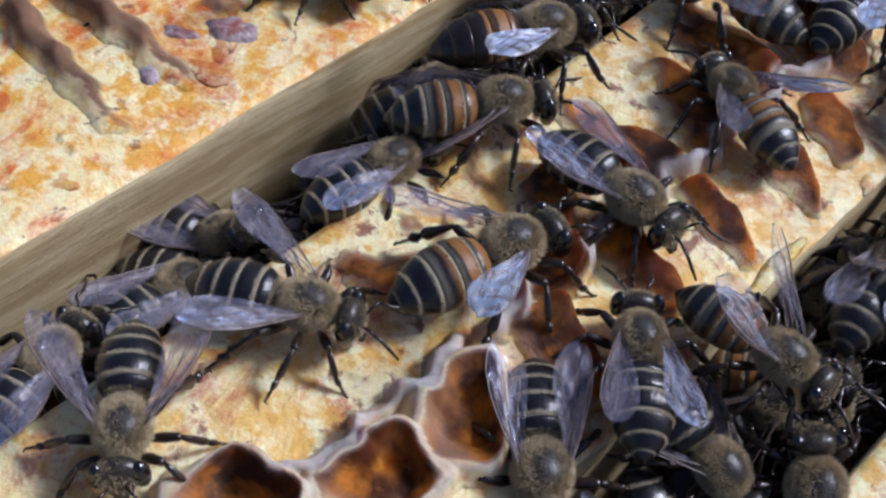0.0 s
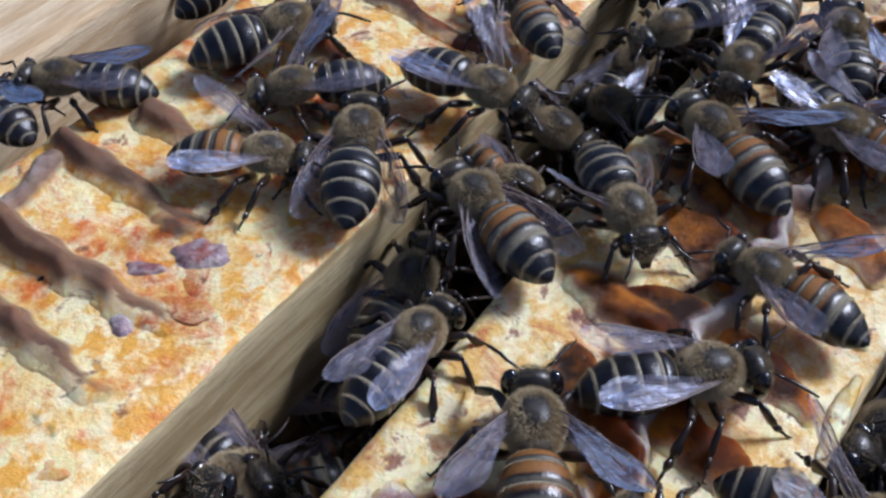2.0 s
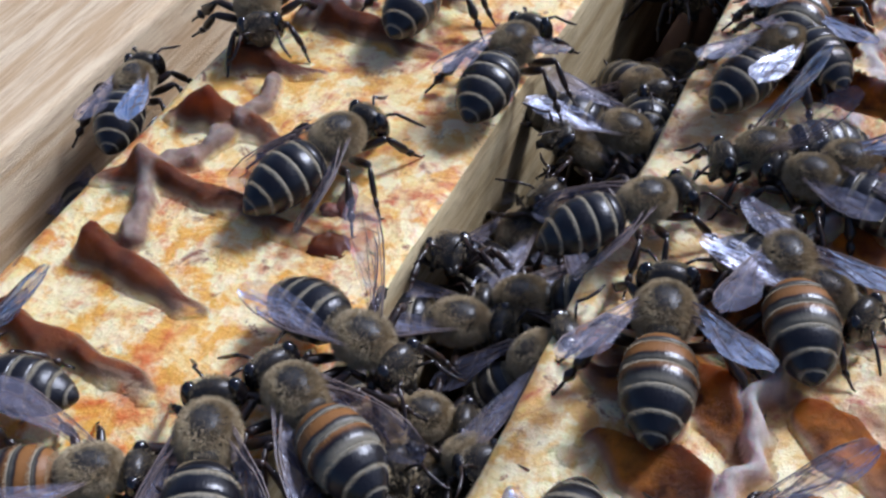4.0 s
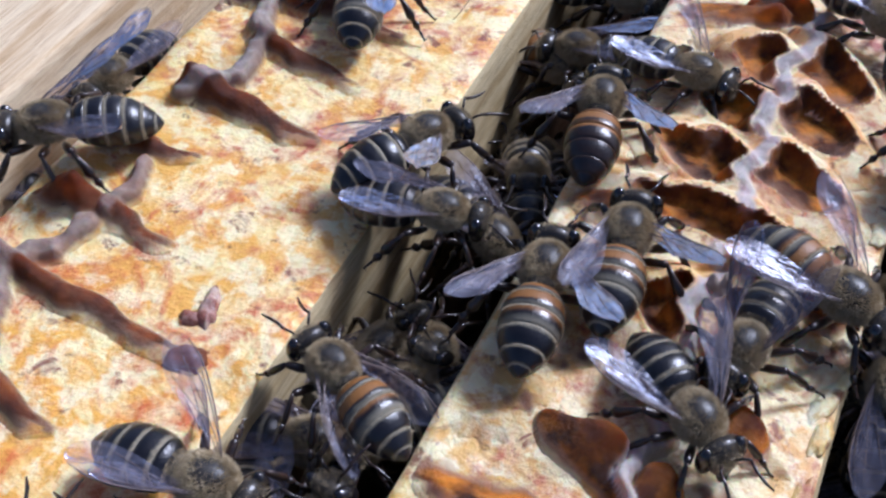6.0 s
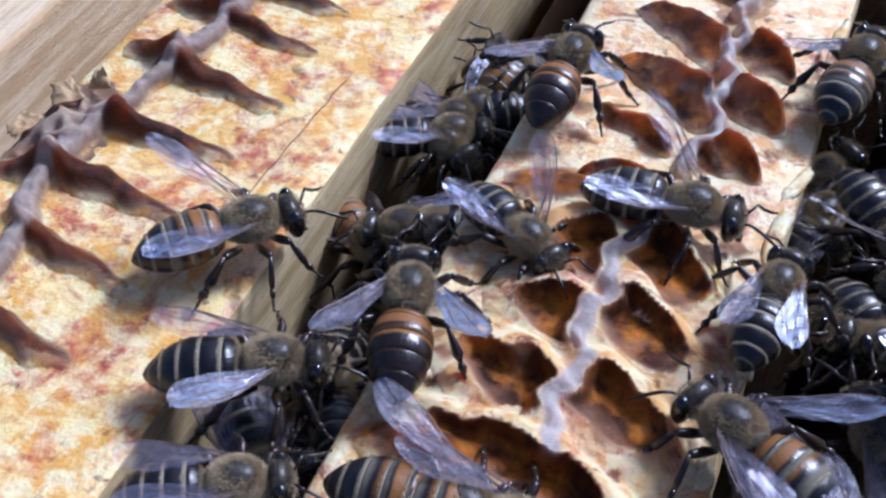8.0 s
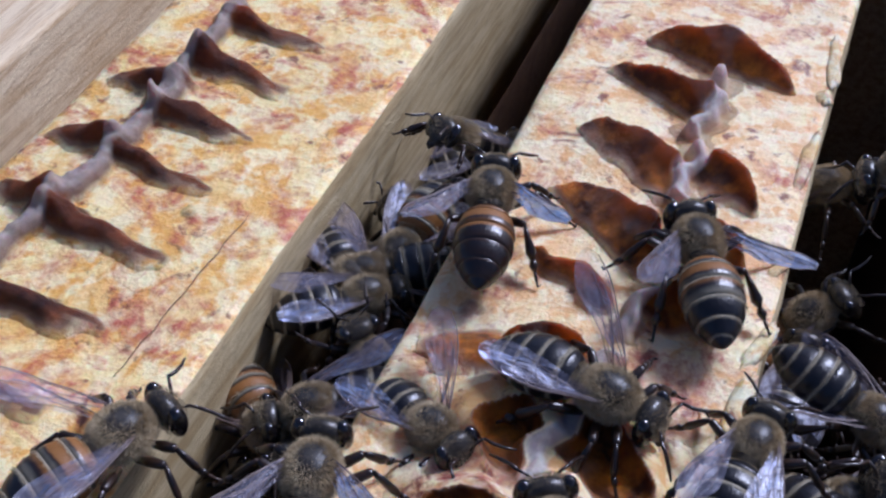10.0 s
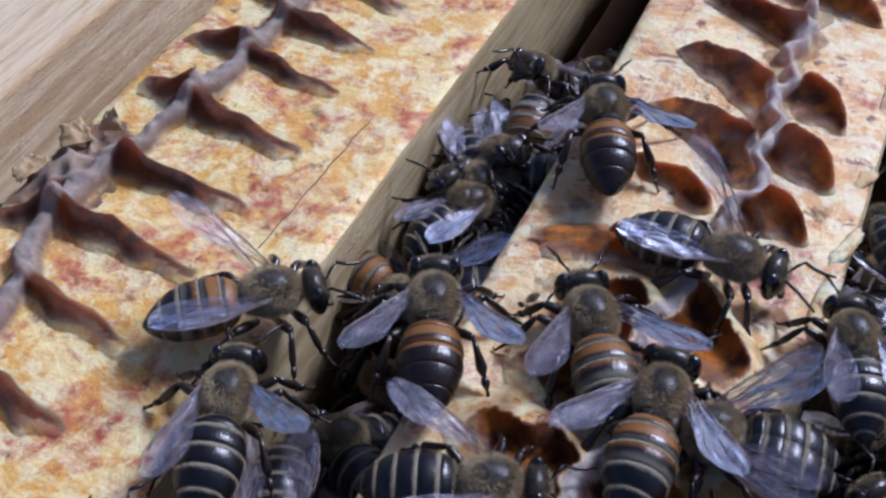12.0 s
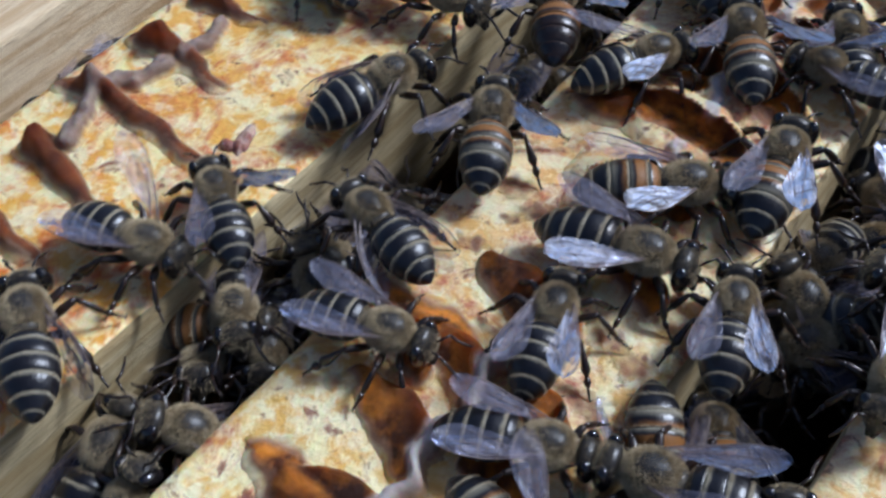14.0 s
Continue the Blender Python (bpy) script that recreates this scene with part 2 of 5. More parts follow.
# pale wax, ochre wood and red stain at a bar's end and towards its middle
WARM = ((0.97, 0.80, 0.40), (0.84, 0.43, 0.06), (0.68, 0.15, 0.015), 0.488, 0.61, ((0.96, 0.77, 0.35), (0.82, 0.44, 0.09), (0.50, 0.11, 0.06)))
ROSE = ((0.96, 0.82, 0.44), (0.80, 0.48, 0.11), (0.50, 0.11, 0.05), 0.515, 0.59, ((0.95, 0.77, 0.42), (0.80, 0.45, 0.16), (0.46, 0.11, 0.07)))
MAT = {
    "bar_warm": waxed_wood("waxed_bar_warm", *WARM),
    "bar_rose": waxed_wood("waxed_bar_rose", *ROSE),
    "bar_side": sawn_wood("weathered_bar_side", (0.60, 0.48, 0.26), (0.42, 0.30, 0.13), (0.14, 0.09, 0.04)),
    "wall": sawn_wood("sawn_pine", (0.88, 0.70, 0.44), (0.66, 0.45, 0.23), (0.38, 0.21, 0.09)),
    "burr_warm": burr_wax("burr_comb_warm", WARM, (0.15, 0.040, 0.010), (0.045, 0.013, 0.006), (0.26, 0.075, 0.015), (0.46, 0.38, 0.32), (0.9, 0.32, 0.03), (0.32, 0.20, 0.12), 0.36),
    "burr_rose": burr_wax("burr_comb_rose", ROSE, (0.105, 0.026, 0.004), (0.035, 0.009, 0.002), (0.74, 0.25, 0.014), (0.62, 0.54, 0.49), (1.0, 0.42, 0.03), (0.46, 0.25, 0.15), 0.46),
    "old_comb": wax("old_comb", (0.10, 0.05, 0.02), (0.05, 0.02, 0.01), (0.2, 0.08, 0.02), 0.6, 0.05),
    "wax_brown": wax("brown_wax", (0.15, 0.05, 0.014), (0.06, 0.018, 0.007), (0.85, 0.26, 0.02), 0.36, 0.30),
    "wax_pale": wax("pale_wax", (0.60, 0.50, 0.43), (0.40, 0.30, 0.23), (0.8, 0.6, 0.4), 0.5, 0.2),
    "wax_orange": waxed_wood("orange_wax", (0.85, 0.42, 0.10), (0.72, 0.16, 0.02), (0.55, 0.07, 0.02), 0.5),
    "wax_yellow": wax("yellow_wax", (0.70, 0.52, 0.27), (0.46, 0.29, 0.13), (0.8, 0.55, 0.25), 0.45, 0.25),
    "wax_tan": wax("tan_wax", (0.30, 0.17, 0.085), (0.17, 0.075, 0.03), (0.75, 0.32, 0.08), 0.45, 0.18),
    "propolis": waxed_wood("propolis", (0.34, 0.15, 0.11), (0.19, 0.055, 0.035), (0.13, 0.03, 0.02), 0.5, 0.6),
    "crust": waxed_wood("propolis_crust", (0.46, 0.36, 0.38), (0.22, 0.12, 0.13), (0.30, 0.06, 0.03), 0.54, 0.60),
    "shell": chitin("dark_shell", (0.012, 0.010, 0.010), (0.03, 0.022, 0.016), 0.25, 0.6),
    "leg": chitin("leg_shell", (0.010, 0.008, 0.008), (0.045, 0.022, 0.012), 0.28, 0.6),
    "thorax": chitin("thorax_shell", (0.022, 0.020, 0.020), (0.055, 0.048, 0.040), 0.40, 0.40),
    "face": chitin("face_shell", (0.016, 0.014, 0.013), (0.045, 0.036, 0.025), 0.32, 0.5),
    "eye": chitin("compound_eye", (0.006, 0.005, 0.006), (0.012, 0.009, 0.009), 0.10, 0.8),
    "fuzz": chitin("body_fuzz", (0.44, 0.34, 0.19), (0.66, 0.55, 0.36), 0.7, 0.2),
    "fuzz_grey": chitin("grey_fuzz", (0.42, 0.33, 0.19), (0.58, 0.47, 0.30), 0.7, 0.2),
    "vein": chitin("wing_vein", (0.15, 0.11, 0.09), (0.24, 0.18, 0.16), 0.4),
    "dark": banded("banded_dark", "dark"),
    "rusty": banded("banded_rusty", "rusty"),
    "ringed": banded("banded_ringed", "ringed"),
    "film": wing_film("wing_membrane"),
}


# ---- mesh helpers ----
def mesh_of(name, bm, *mats, smooth=True):
    me = bpy.data.meshes.new(name)
    bm.to_mesh(me)
    bm.free()
    for m in mats:
        me.materials.append(MAT[m])
    if smooth:
        me.polygons.foreach_set("use_smooth", [True] * len(me.polygons))
    return me


def part(name, bm, material, parent, label="", smooth=True):
    """Links a bmesh (or a mesh) as one object under a thing or a part."""
    me = bm if isinstance(bm, bpy.types.Mesh) else mesh_of(name, bm, *([material] if isinstance(material, str) else material), smooth=smooth)
    ob = new(name, me)
    ob.parent = parent
    if label:
        ob["label"] = label
    return ob


def loft(bm, rings, closed=True, cap=True, mat=0):
    """Joins rings of points into a skin."""
    rows = [[bm.verts.new(p) for p in ring] for ring in rings]
    n = len(rows[0])
    for a, b in zip(rows, rows[1:]):
        for i in range(n if closed else n - 1):
            f = bm.faces.new((a[i], a[(i + 1) % n], b[(i + 1) % n], b[i]))
            f.material_index = mat
    if cap and closed:
        bm.faces.new(rows[0][::-1]).material_index = mat
        bm.faces.new(rows[-1]).material_index = mat
    return rows


def tube(bm, pts, radii, n=7, flat=1.0):
    """A tapered tube along points; flat squeezes it sideways."""
    pts = [Vector(p) for p in pts]
    rings = []
    for i, (p, r) in enumerate(zip(pts, radii)):
        d = (pts[min(i + 1, len(pts) - 1)] - pts[max(i - 1, 0)]).normalized()
        side = d.cross(Vector((0, 0, 1)))
        side = side.normalized() if side.length > 1e-6 else Vector((0, 1, 0))
        up = side.cross(d)
        rings.append([(p + side * r * flat * math.cos(a) + up * r * math.sin(a)) * M for a in (2 * math.pi * k / n for k in range(n))])
    loft(bm, rings)


def egg(bm, c, r, nu=18, nv=12):
    """An ellipsoid, mm."""
    rings = []
    for i in range(1, nv):
        th = math.pi * i / nv
        rings.append([(Vector(c) + Vector((r[0] * math.cos(th), r[1] * math.sin(th) * math.cos(a), r[2] * math.sin(th) * math.sin(a)))) * M for a in (2 * math.pi * k / nu for k in range(nu))])
    rows = loft(bm, rings, cap=False)
    for row, x in ((rows[0], 1), (rows[-1], -1)):
        tip = bm.verts.new((Vector(c) + Vector((x * r[0], 0, 0))) * M)
        for k in range(nu):
            bm.faces.new((tip, row[(k + 1) % nu], row[k]) if x < 0 else (tip, row[k], row[(k + 1) % nu]))


def hairs(bm, rng, count, place, length, width=0.05, lean=(-0.5, 0, 0)):
    """Thin hairs that stand on a body; place(rng) gives a point, a normal and a length factor."""
    for _ in range(count):
        p, nrm, k = place(rng)
        d = (nrm + Vector(lean) * rng.uniform(0.3, 1.0) + Vector([rng.uniform(-0.45, 0.45) for _ in "xyz"])).normalized()
        side = d.cross(Vector((rng.uniform(-1, 1), rng.uniform(-1, 1), rng.uniform(-1, 1)))).normalized() * width
        tip = p + d * length * k * rng.uniform(0.5, 1.1)
        bm.faces.new([bm.verts.new(v * M) for v in (p - side, p + side, tip)])


# ---- the honey bee ----
def abdomen_at(s):
    """Half width, half height and centre of the abdomen at 0 (waist) to 1 (tip), mm."""
    keys = (0, 0.06, 0.15, 0.3, 0.5, 0.68, 0.82, 0.92, 0.98, 1.0)
    w = np.interp(s, keys, (0.7, 1.42, 1.84, 2.1, 2.12, 1.84, 1.36, 0.82, 0.34, 0.05))
    return w, w * 0.86, Vector((ABD[0] + (ABD[1] - ABD[0]) * s, 0, 3.0 - 0.1 * s - 0.75 * s * s))


def abdomen_segment(i):
    bm = bmesh.new()
    a, b = SEG[i], SEG[i + 1]
    rings = []
    for k in range(7):
        u = k / 6
        s = a - 0.012 * (1 - u) + (b - a) * u
        w, h, c = abdomen_at(max(s, 0.0))
        step = (0.978 + 0.030 * min(1, u * 1.6)) * (0.975 if k == 6 and i < 5 else 1)
        rings.append([(c + Vector((0, w * step * math.cos(t), h * step * math.sin(t)))) * M for t in (2 * math.pi * j / 26 for j in range(26))])
    loft(bm, rings)
    return bm


def thorax_spot(rng):
    while True:
        v = Vector([rng.gauss(0, 1) for _ in "xyz"]).normalized()
        top = (v - Vector((0.12, 0, 0.99))).length
        if v.z > -0.5 and (top > 0.7 or rng.random() < 0.10 + 0.90 * (top / 0.7) ** 3):
            return Vector((1.95 * v.x, 1.58 * v.y, 3.21 + 1.53 * v.z)), v, min(1.5, 0.25 + 1.05 * top)


def head_spot(rng):
    while True:
        v = Vector([rng.gauss(0, 1) for _ in "xyz"]).normalized()
        if abs(v.y) < 0.7 and v.z > -0.6:
            return Vector((2.95 + 0.95 * v.x, 1.7 * v.y, 2.75 + 1.35 * v.z)), v, 0.8


def band_spot(rng):
    i = rng.choice((0, 0, 1, 2, 3, 4))
    s = SEG[i] + rng.uniform(0.0, 0.032) + (0.03 if i == 0 else 0)
    w, h, c = abdomen_at(s)
    t = rng.uniform(-0.5, math.pi + 0.5)
    nrm = Vector((0, math.cos(t), math.sin(t)))
    return c + Vector((0, w * nrm.y, h * nrm.z)), nrm, 0.7


def wing_mesh(length, width, hook, rng):
    """A membrane wing from its root along +x, trailing edge to +y, mm, and its veins."""
    bm, vb = bmesh.new(), bmesh.new()
    cols, rows = 26, 8

    def point(u, v):
        lead = -0.10 * length * math.sin(math.pi * u) * 0.35
        chord = width * (0.14 + 0.86 * math.sin(min(1.0, u * 1.25) * math.pi * 0.5) ** 1.5)
        half = max(0.0, 1 - max(0.0, (u - 0.6) / 0.4) ** 2.4) ** 0.5
        lead += 0.42 * width * (1 - half)
        chord *= half
        z = 0.08 * math.sin(9 * u + 5 * v) + 0.11 * math.sin(v * 8 + hook) * (1 - u * 0.5) + 0.04 * math.sin(21 * u - 9 * v) + 0.3 * u * u
        return Vector((length * u, lead + chord * v, z))

    grid = [[bm.verts.new(point(1 - (1 - i / cols) ** 1.7, j / rows) * M) for j in range(rows + 1)] for i in range(cols + 1)]
    for i in range(cols):
        for j in range(rows):
            bm.faces.new((grid[i][j], grid[i + 1][j], grid[i + 1][j + 1], grid[i][j + 1]))
    bmesh.ops.remove_doubles(bm, verts=bm.verts, dist=1e-6)
    for v0, v1, u0, u1, r in ((0.0, 0.0, 0.0, 0.95, 0.075), (0.12, 0.10, 0.0, 0.8, 0.045), (0.3, 0.45, 0.02, 0.9, 0.04), (0.5, 0.85, 0.05, 0.75, 0.035), (0.1, 0.5, 0.5, 0.55, 0.03), (0.1, 0.6, 0.68, 0.74, 0.03), (0.42, 0.75, 0.36, 0.4, 0.03)):
        tube(vb, [point(u0 + (u1 - u0) * k / 6, v0 + (v1 - v0) * k / 6) + Vector((0, 0, 0.02)) for k in range(7)], [r * 0.7] * 6 + [r * 0.35], 4)
    return bm, vb


LEGS = {  # coxa, knee, ankle, foot, mm, for the left side
    "fore": ((1.2, 0.9, 1.9), (2.3, 2.5, 2.5), (3.1, 3.5, 1.0), (3.9, 4.0, 0.1)),
    "middle": ((0.0, 1.2, 1.8), (0.3, 3.5, 2.7), (-0.3, 4.9, 1.0), (-0.7, 6.1, 0.1)),
    "hind": ((-1.2, 1.1, 1.8), (-2.4, 3.0, 2.9), (-4.0, 4.1, 1.3), (-5.3, 4.9, 0.1)),
}


def leg_mesh(kind, side):
    pts = [Vector((p[0], p[1] * side, p[2])) - Vector((LEGS[kind][0][0], LEGS[kind][0][1] * side, LEGS[kind][0][2])) for p in LEGS[kind]]
    a, b, c, d = pts
    bm = bmesh.new()
    wide = 0.62 if kind == "hind" else 0.40
    tube(bm, [a, a.lerp(b, 0.5), b.lerp(a, 0.08), b], [0.26, 0.36, 0.29, 0.19])
    tube(bm, [b, b.lerp(c, 0.3), b.lerp(c, 0.8), c], [0.19, 0.30, wide * 0.88, 0.22], flat=0.7)
    e = c.lerp(d, 0.45)
    tube(bm, [c, c.lerp(e, 0.5), e], [0.24, wide * 0.75, 0.2], flat=0.7)
    tube(bm, [e, e.lerp(d, 0.3), e.lerp(d, 0.6), d, d + Vector((0.25, 0.15 * side, 0.02))], [0.11, 0.13, 0.10, 0.11, 0.05], 5)
    return bm


MESH = {}


def shared(key, make):
    if key not in MESH:
        MESH[key] = make()
    return MESH[key]


def honey_bee(coat, wings):
    """One worker bee at the origin, head towards +x, feet on z = 0, with its parts."""
    bee = new("honey_bee")
    bee.empty_display_size = 0.003
    rng = random.Random(7)

    def keep(name, key, make, material, parent, label=""):
        return part(name, shared(key, lambda: mesh_of(key, make(), *material)), None, parent, label)

    def thorax():
        bm = bmesh.new()
        egg(bm, (0, 0, 3.2), (1.95, 1.56, 1.52))
        egg(bm, (-1.6, 0, 3.5), (0.65, 1.05, 0.68), 12, 8)
        tube(bm, [(-1.6, 0, 3.0), (-2.1, 0, 3.0)], [0.8, 0.6])
        return bm

    def fuzz(count, spot, length, lean=(-0.5, 0, 0)):
        bm = bmesh.new()
        hairs(bm, rng, count, spot, length, 0.017, lean)
        return bm

    def head():
        bm = bmesh.new()
        rings = []
        for x, w, h, zc in ((2.1, 0.7, 0.7, 2.8), (2.35, 1.55, 1.3, 2.75), (2.9, 1.8, 1.5, 2.7), (3.35, 1.6, 1.4, 2.55), (3.65, 1.15, 1.1, 2.3), (3.85, 0.6, 0.7, 2.0)):
            rings.append([Vector((x, w * math.cos(t) * (0.75 + 0.25 * math.sin(t)), zc + h * math.sin(t))) * M for t in (2 * math.pi * k / 18 for k in range(18))])
        loft(bm, rings)
        tube(bm, [(3.5, 0.25, 1.6), (3.75, 0.15, 1.1), (3.6, 0.0, 0.75)], [0.3, 0.25, 0.08])
        tube(bm, [(3.5, -0.25, 1.6), (3.75, -0.15, 1.1), (3.6, 0.0, 0.75)], [0.3, 0.25, 0.08])
        return bm

    def eye(side):
        bm = bmesh.new()
        egg(bm, (2.95, 1.28 * side, 2.85), (0.62, 0.62, 1.25), 14, 10)
        return bm

    def antenna(side):
        bm = bmesh.new()
        tube(bm, [(0, 0, 0), (0.5, 0.55 * side, 0.55), (0.85, 1.0 * side, 0.75)], [0.10, 0.11, 0.10], 6)
        tube(bm, [(0.85, 1.0 * side, 0.75), (1.5, 1.15 * side, 0.35), (2.2, 1.5 * side, -0.05), (2.8, 1.9 * side, -0.3)], [0.12, 0.13, 0.13, 0.07], 6)
        return bm

    th = keep("thorax", "thorax", thorax, ["thorax"], bee, "dark thorax with a coat of tan hair")
    keep("fuzz", "thorax_fuzz", lambda: fuzz(14000, thorax_spot, 0.33), ["fuzz"], th)
    hd = keep("head", "head", head, ["face"], bee)
    keep("fuzz", "head_fuzz", lambda: fuzz(1500, head_spot, 0.32, (0.3, 0, 0)), ["fuzz_grey"], hd)
    for side, tag in ((1, "l"), (-1, "r")):
        keep("eye", "eye_" + tag, lambda: eye(side), ["eye"], hd, "glossy black compound eye")
        ob = keep("antenna", "antenna_" + tag, lambda: antenna(side), ["leg"], hd)
        ob.location = Vector((3.6, 0.35 * side, 2.8)) * M
    seg = [keep("abdomen_segment", "%s_%d" % (coat, i), lambda: abdomen_segment(i), [coat], bee) for i in range(6)]
    if coat != "ringed":
        keep("hair_band", "bands", lambda: fuzz(1900, band_spot, 0.26, (-0.9, 0, 0)), ["fuzz_grey"], seg[1])
    for kind in LEGS:
        for side, tag in ((1, "l"), (-1, "r")):
            ob = keep("leg", "%s_%s" % (kind, tag), lambda: leg_mesh(kind, side), ["leg"], bee)
            p = LEGS[kind][0]
            ob.location = Vector((p[0], p[1] * side, p[2])) * M
    for size, name, width, root, extra in ((8.3, "forewing", 2.6, (0.4, 1.35, 3.95), 0), (5.8, "hindwing", 1.7, (-0.5, 1.25, 3.75), 7)):
        for side, tag in ((1, "l"), (-1, "r")):
            key = name + tag
            if key not in MESH:
                bm, vb = wing_mesh(size, width, extra, rng)
                if side < 0:
                    for b in (bm, vb):
                        bmesh.ops.scale(b, vec=(1, -1, 1), verts=b.verts)
                MESH[key], MESH[key + "v"] = mesh_of(key, bm, "film"), mesh_of(key + "v", vb, "vein")
            wing = part(name, MESH[key], None, bee, "clear membrane wing with brown veins" if extra == 0 else "")
            part("vein", MESH[key + "v"], None, wing)
            # the mesh runs along +x with its hind edge at +y (left wing): mirror it to trail backwards
            spread, lift, roll = wings[0 if side > 0 else 1]
            ang = 180 - spread - extra if side > 0 else 180 + spread + extra
            wing.matrix_local = Matrix.Translation(Vector((root[0], root[1] * side, root[2])) * M) @ pose(0, 0, 0, 0, 0, ang) @ pose(0, 0, 0, roll * side, -lift, 0) @ Matrix.Diagonal((1, 1, 1, 1))
    return bee


# ---- the hive ----
def wobble(x, y, z=0.0, scale=0.1):
    return noise.noise(Vector((x, y, z)) * scale)


def box_bm(x0, x1, y0, y1, z0, z1, bevel=0.8):
    bm = bmesh.new()
    bmesh.ops.create_cube(bm, size=1)
    for v in bm.verts:
        v.co = Vector((x0 + (v.co.x + 0.5) * (x1 - x0), y0 + (v.co.y + 0.5) * (y1 - y0), z0 + (v.co.z + 0.5) * (z1 - z0))) * M
    bmesh.ops.bevel(bm, geom=list(bm.edges), offset=bevel * M, segments=3, affect="EDGES", profile=0.6)
    return bm


Y0, Y1 = -110.0, 215.0


def unevenness(x, y, seed):
    """The uneven upper face of a bar, mm."""
    return 0.30 * wobble(x, y, seed, 0.14)


def bar_bm(x0, x1, seed):
    """A wooden top bar, its upper face uneven with wax, its edges worn."""
    bm = bmesh.new()
    w = x1 - x0
    prof = [(0.0, -19.0), (0.0, -9.0), (0.0, -2.0), (0.05, -0.7), (0.3, -0.2), (0.9, 0.0)]
    top = [(0.9 + (w - 1.8) * k / 22, 0.0) for k in range(1, 22)]
    section = [(x0 + a, z) for a, z in prof] + [(x0 + a, z) for a, z in top] + [(x1 - a, z) for a, z in prof[::-1]]
    rings = []
    steps = int((Y1 - Y0) / 1.25)
    for i in range(steps + 1):
        y = Y0 + (Y1 - Y0) * i / steps
        ring = []
        for x, z in section:
            lump = unevenness(x, y, seed) if z > -0.5 else 0.0
            edge = 0.18 * wobble(0, y, seed + x0, 0.12) + 0.10 * wobble(z, y, seed, 0.6)
            ring.append(Vector((x + edge, y, z + lump)) * M)
        rings.append(ring)
    rows = loft(bm, rings)
    for f in bm.faces:
        c = f.calc_center_median() / M
        f.material_index = 0 if c.z > -0.35 and f.normal.z > -0.2 or c.z > -0.12 else 1
    return bm


def lump_bm(cx, cy, rx, ry, h, ang, seed):
    """A ragged crust of wax or propolis."""
    bm = bmesh.new()
    n, rows = 36, []
    for f, z in ((1.2, -0.3), (1.0, 0.1), (0.88, 0.5), (0.7, 0.8), (0.5, 0.85), (0.3, 1.0), (0.12, 0.95)):
        ring = []
        for i in range(n):
            t = 2 * math.pi * i / n
            r = f * (1 + 0.45 * wobble(math.cos(t) * 3, math.sin(t) * 3, seed * 3.7, 0.4) + 0.10 * wobble(math.cos(t) * 3, math.sin(t) * 3, seed * 5.1, 1.5))
            c, s = math.cos(radians(ang)), math.sin(radians(ang))
            lx, ly = rx * r * math.cos(t), ry * r * math.sin(t)
            ring.append(Vector((cx + lx * c - ly * s, cy + lx * s + ly * c, (z + 0.5 * wobble(lx, ly, seed, 1.3) * (z > 0.2)) * h)) * M)
        rows.append(ring)
    loft(bm, rows)
    return bm


def hive_frame(x0, x1, top, seed, label):
    fr = new("hive_frame")
    tagged(fr, label, "hive frame", "frames in the hive")
    part("top_bar", bar_bm(x0, x1, seed), [top, "bar_side"], fr)
    part("comb", box_bm(x0 + 0.5, x1 - 0.5, Y0 + 14, Y1 - 14, -150, -19.2, 2.0), "old_comb", fr, "old dark brown comb hanging under the bar")
    return fr


frame_a = hive_frame(-25.0, 0.0, "bar_warm", 3.0, "hive frame with a waxy yellow top bar stained orange")
frame_b = hive_frame(10.5, 33.2, "bar_rose", 11.0, "hive frame with cream top bar and broken burr comb")
frame_c = hive_frame(43.6, 66.3, "bar_rose", 23.0, "hive frame half hidden under a crowd of bees")


def comb_patch(fr, seed, x0, x1, y0, y1, height, material, step=0.25):
    """A stretch of burr comb on a bar; height(x, y) gives mm above the wood, how fresh the wax is, and how brown it is,
    stains and painted shade included.
    """
    xs, ys = np.arange(x0, x1 + step, step), np.arange(y0, y1 + step, step)
    gx, gy = np.meshgrid(xs, ys)
    h, fresh, stain_shade = height(gx, gy)
    keep = (h > 0.08) | (stain_shade > 0.15)
    near = keep.copy()
    near[1:] |= keep[:-1]
    near[:-1] |= keep[1:]
    near[:, 1:] |= keep[:, :-1]
    near[:, :-1] |= keep[:, 1:]
    number = -np.ones(h.shape, int)
    number[near] = np.arange(near.sum())
    z = np.where(keep, np.where(stain_shade > 0.15, np.maximum(h, 0.04), h), -0.10)
    co = np.stack([gx, gy, z], -1)[near]
    co[:, 2] += [unevenness(x, y, seed) for x, y in co[:, :2].tolist()]
    co *= M
    quads = near[:-1, :-1] & near[1:, :-1] & near[:-1, 1:] & near[1:, 1:]
    r, c = np.nonzero(quads)
    faces = np.stack([number[r, c], number[r, c + 1], number[r + 1, c + 1], number[r + 1, c]], -1)
    if not len(faces):
        return
    me = bpy.data.meshes.new("burr_comb")
    me.from_pydata(co.tolist(), [], faces.tolist())
    for name, values in (("fresh", fresh), ("stain_shade", stain_shade)):
        a = me.attributes.new(name, "FLOAT", "POINT")
        a.data.foreach_set("value", np.clip(values[near], 0, 1).astype(np.float32))
    me.materials.append(MAT[material])
    me.polygons.foreach_set("use_smooth", [True] * len(me.polygons))
    part("burr_comb", me, None, fr)


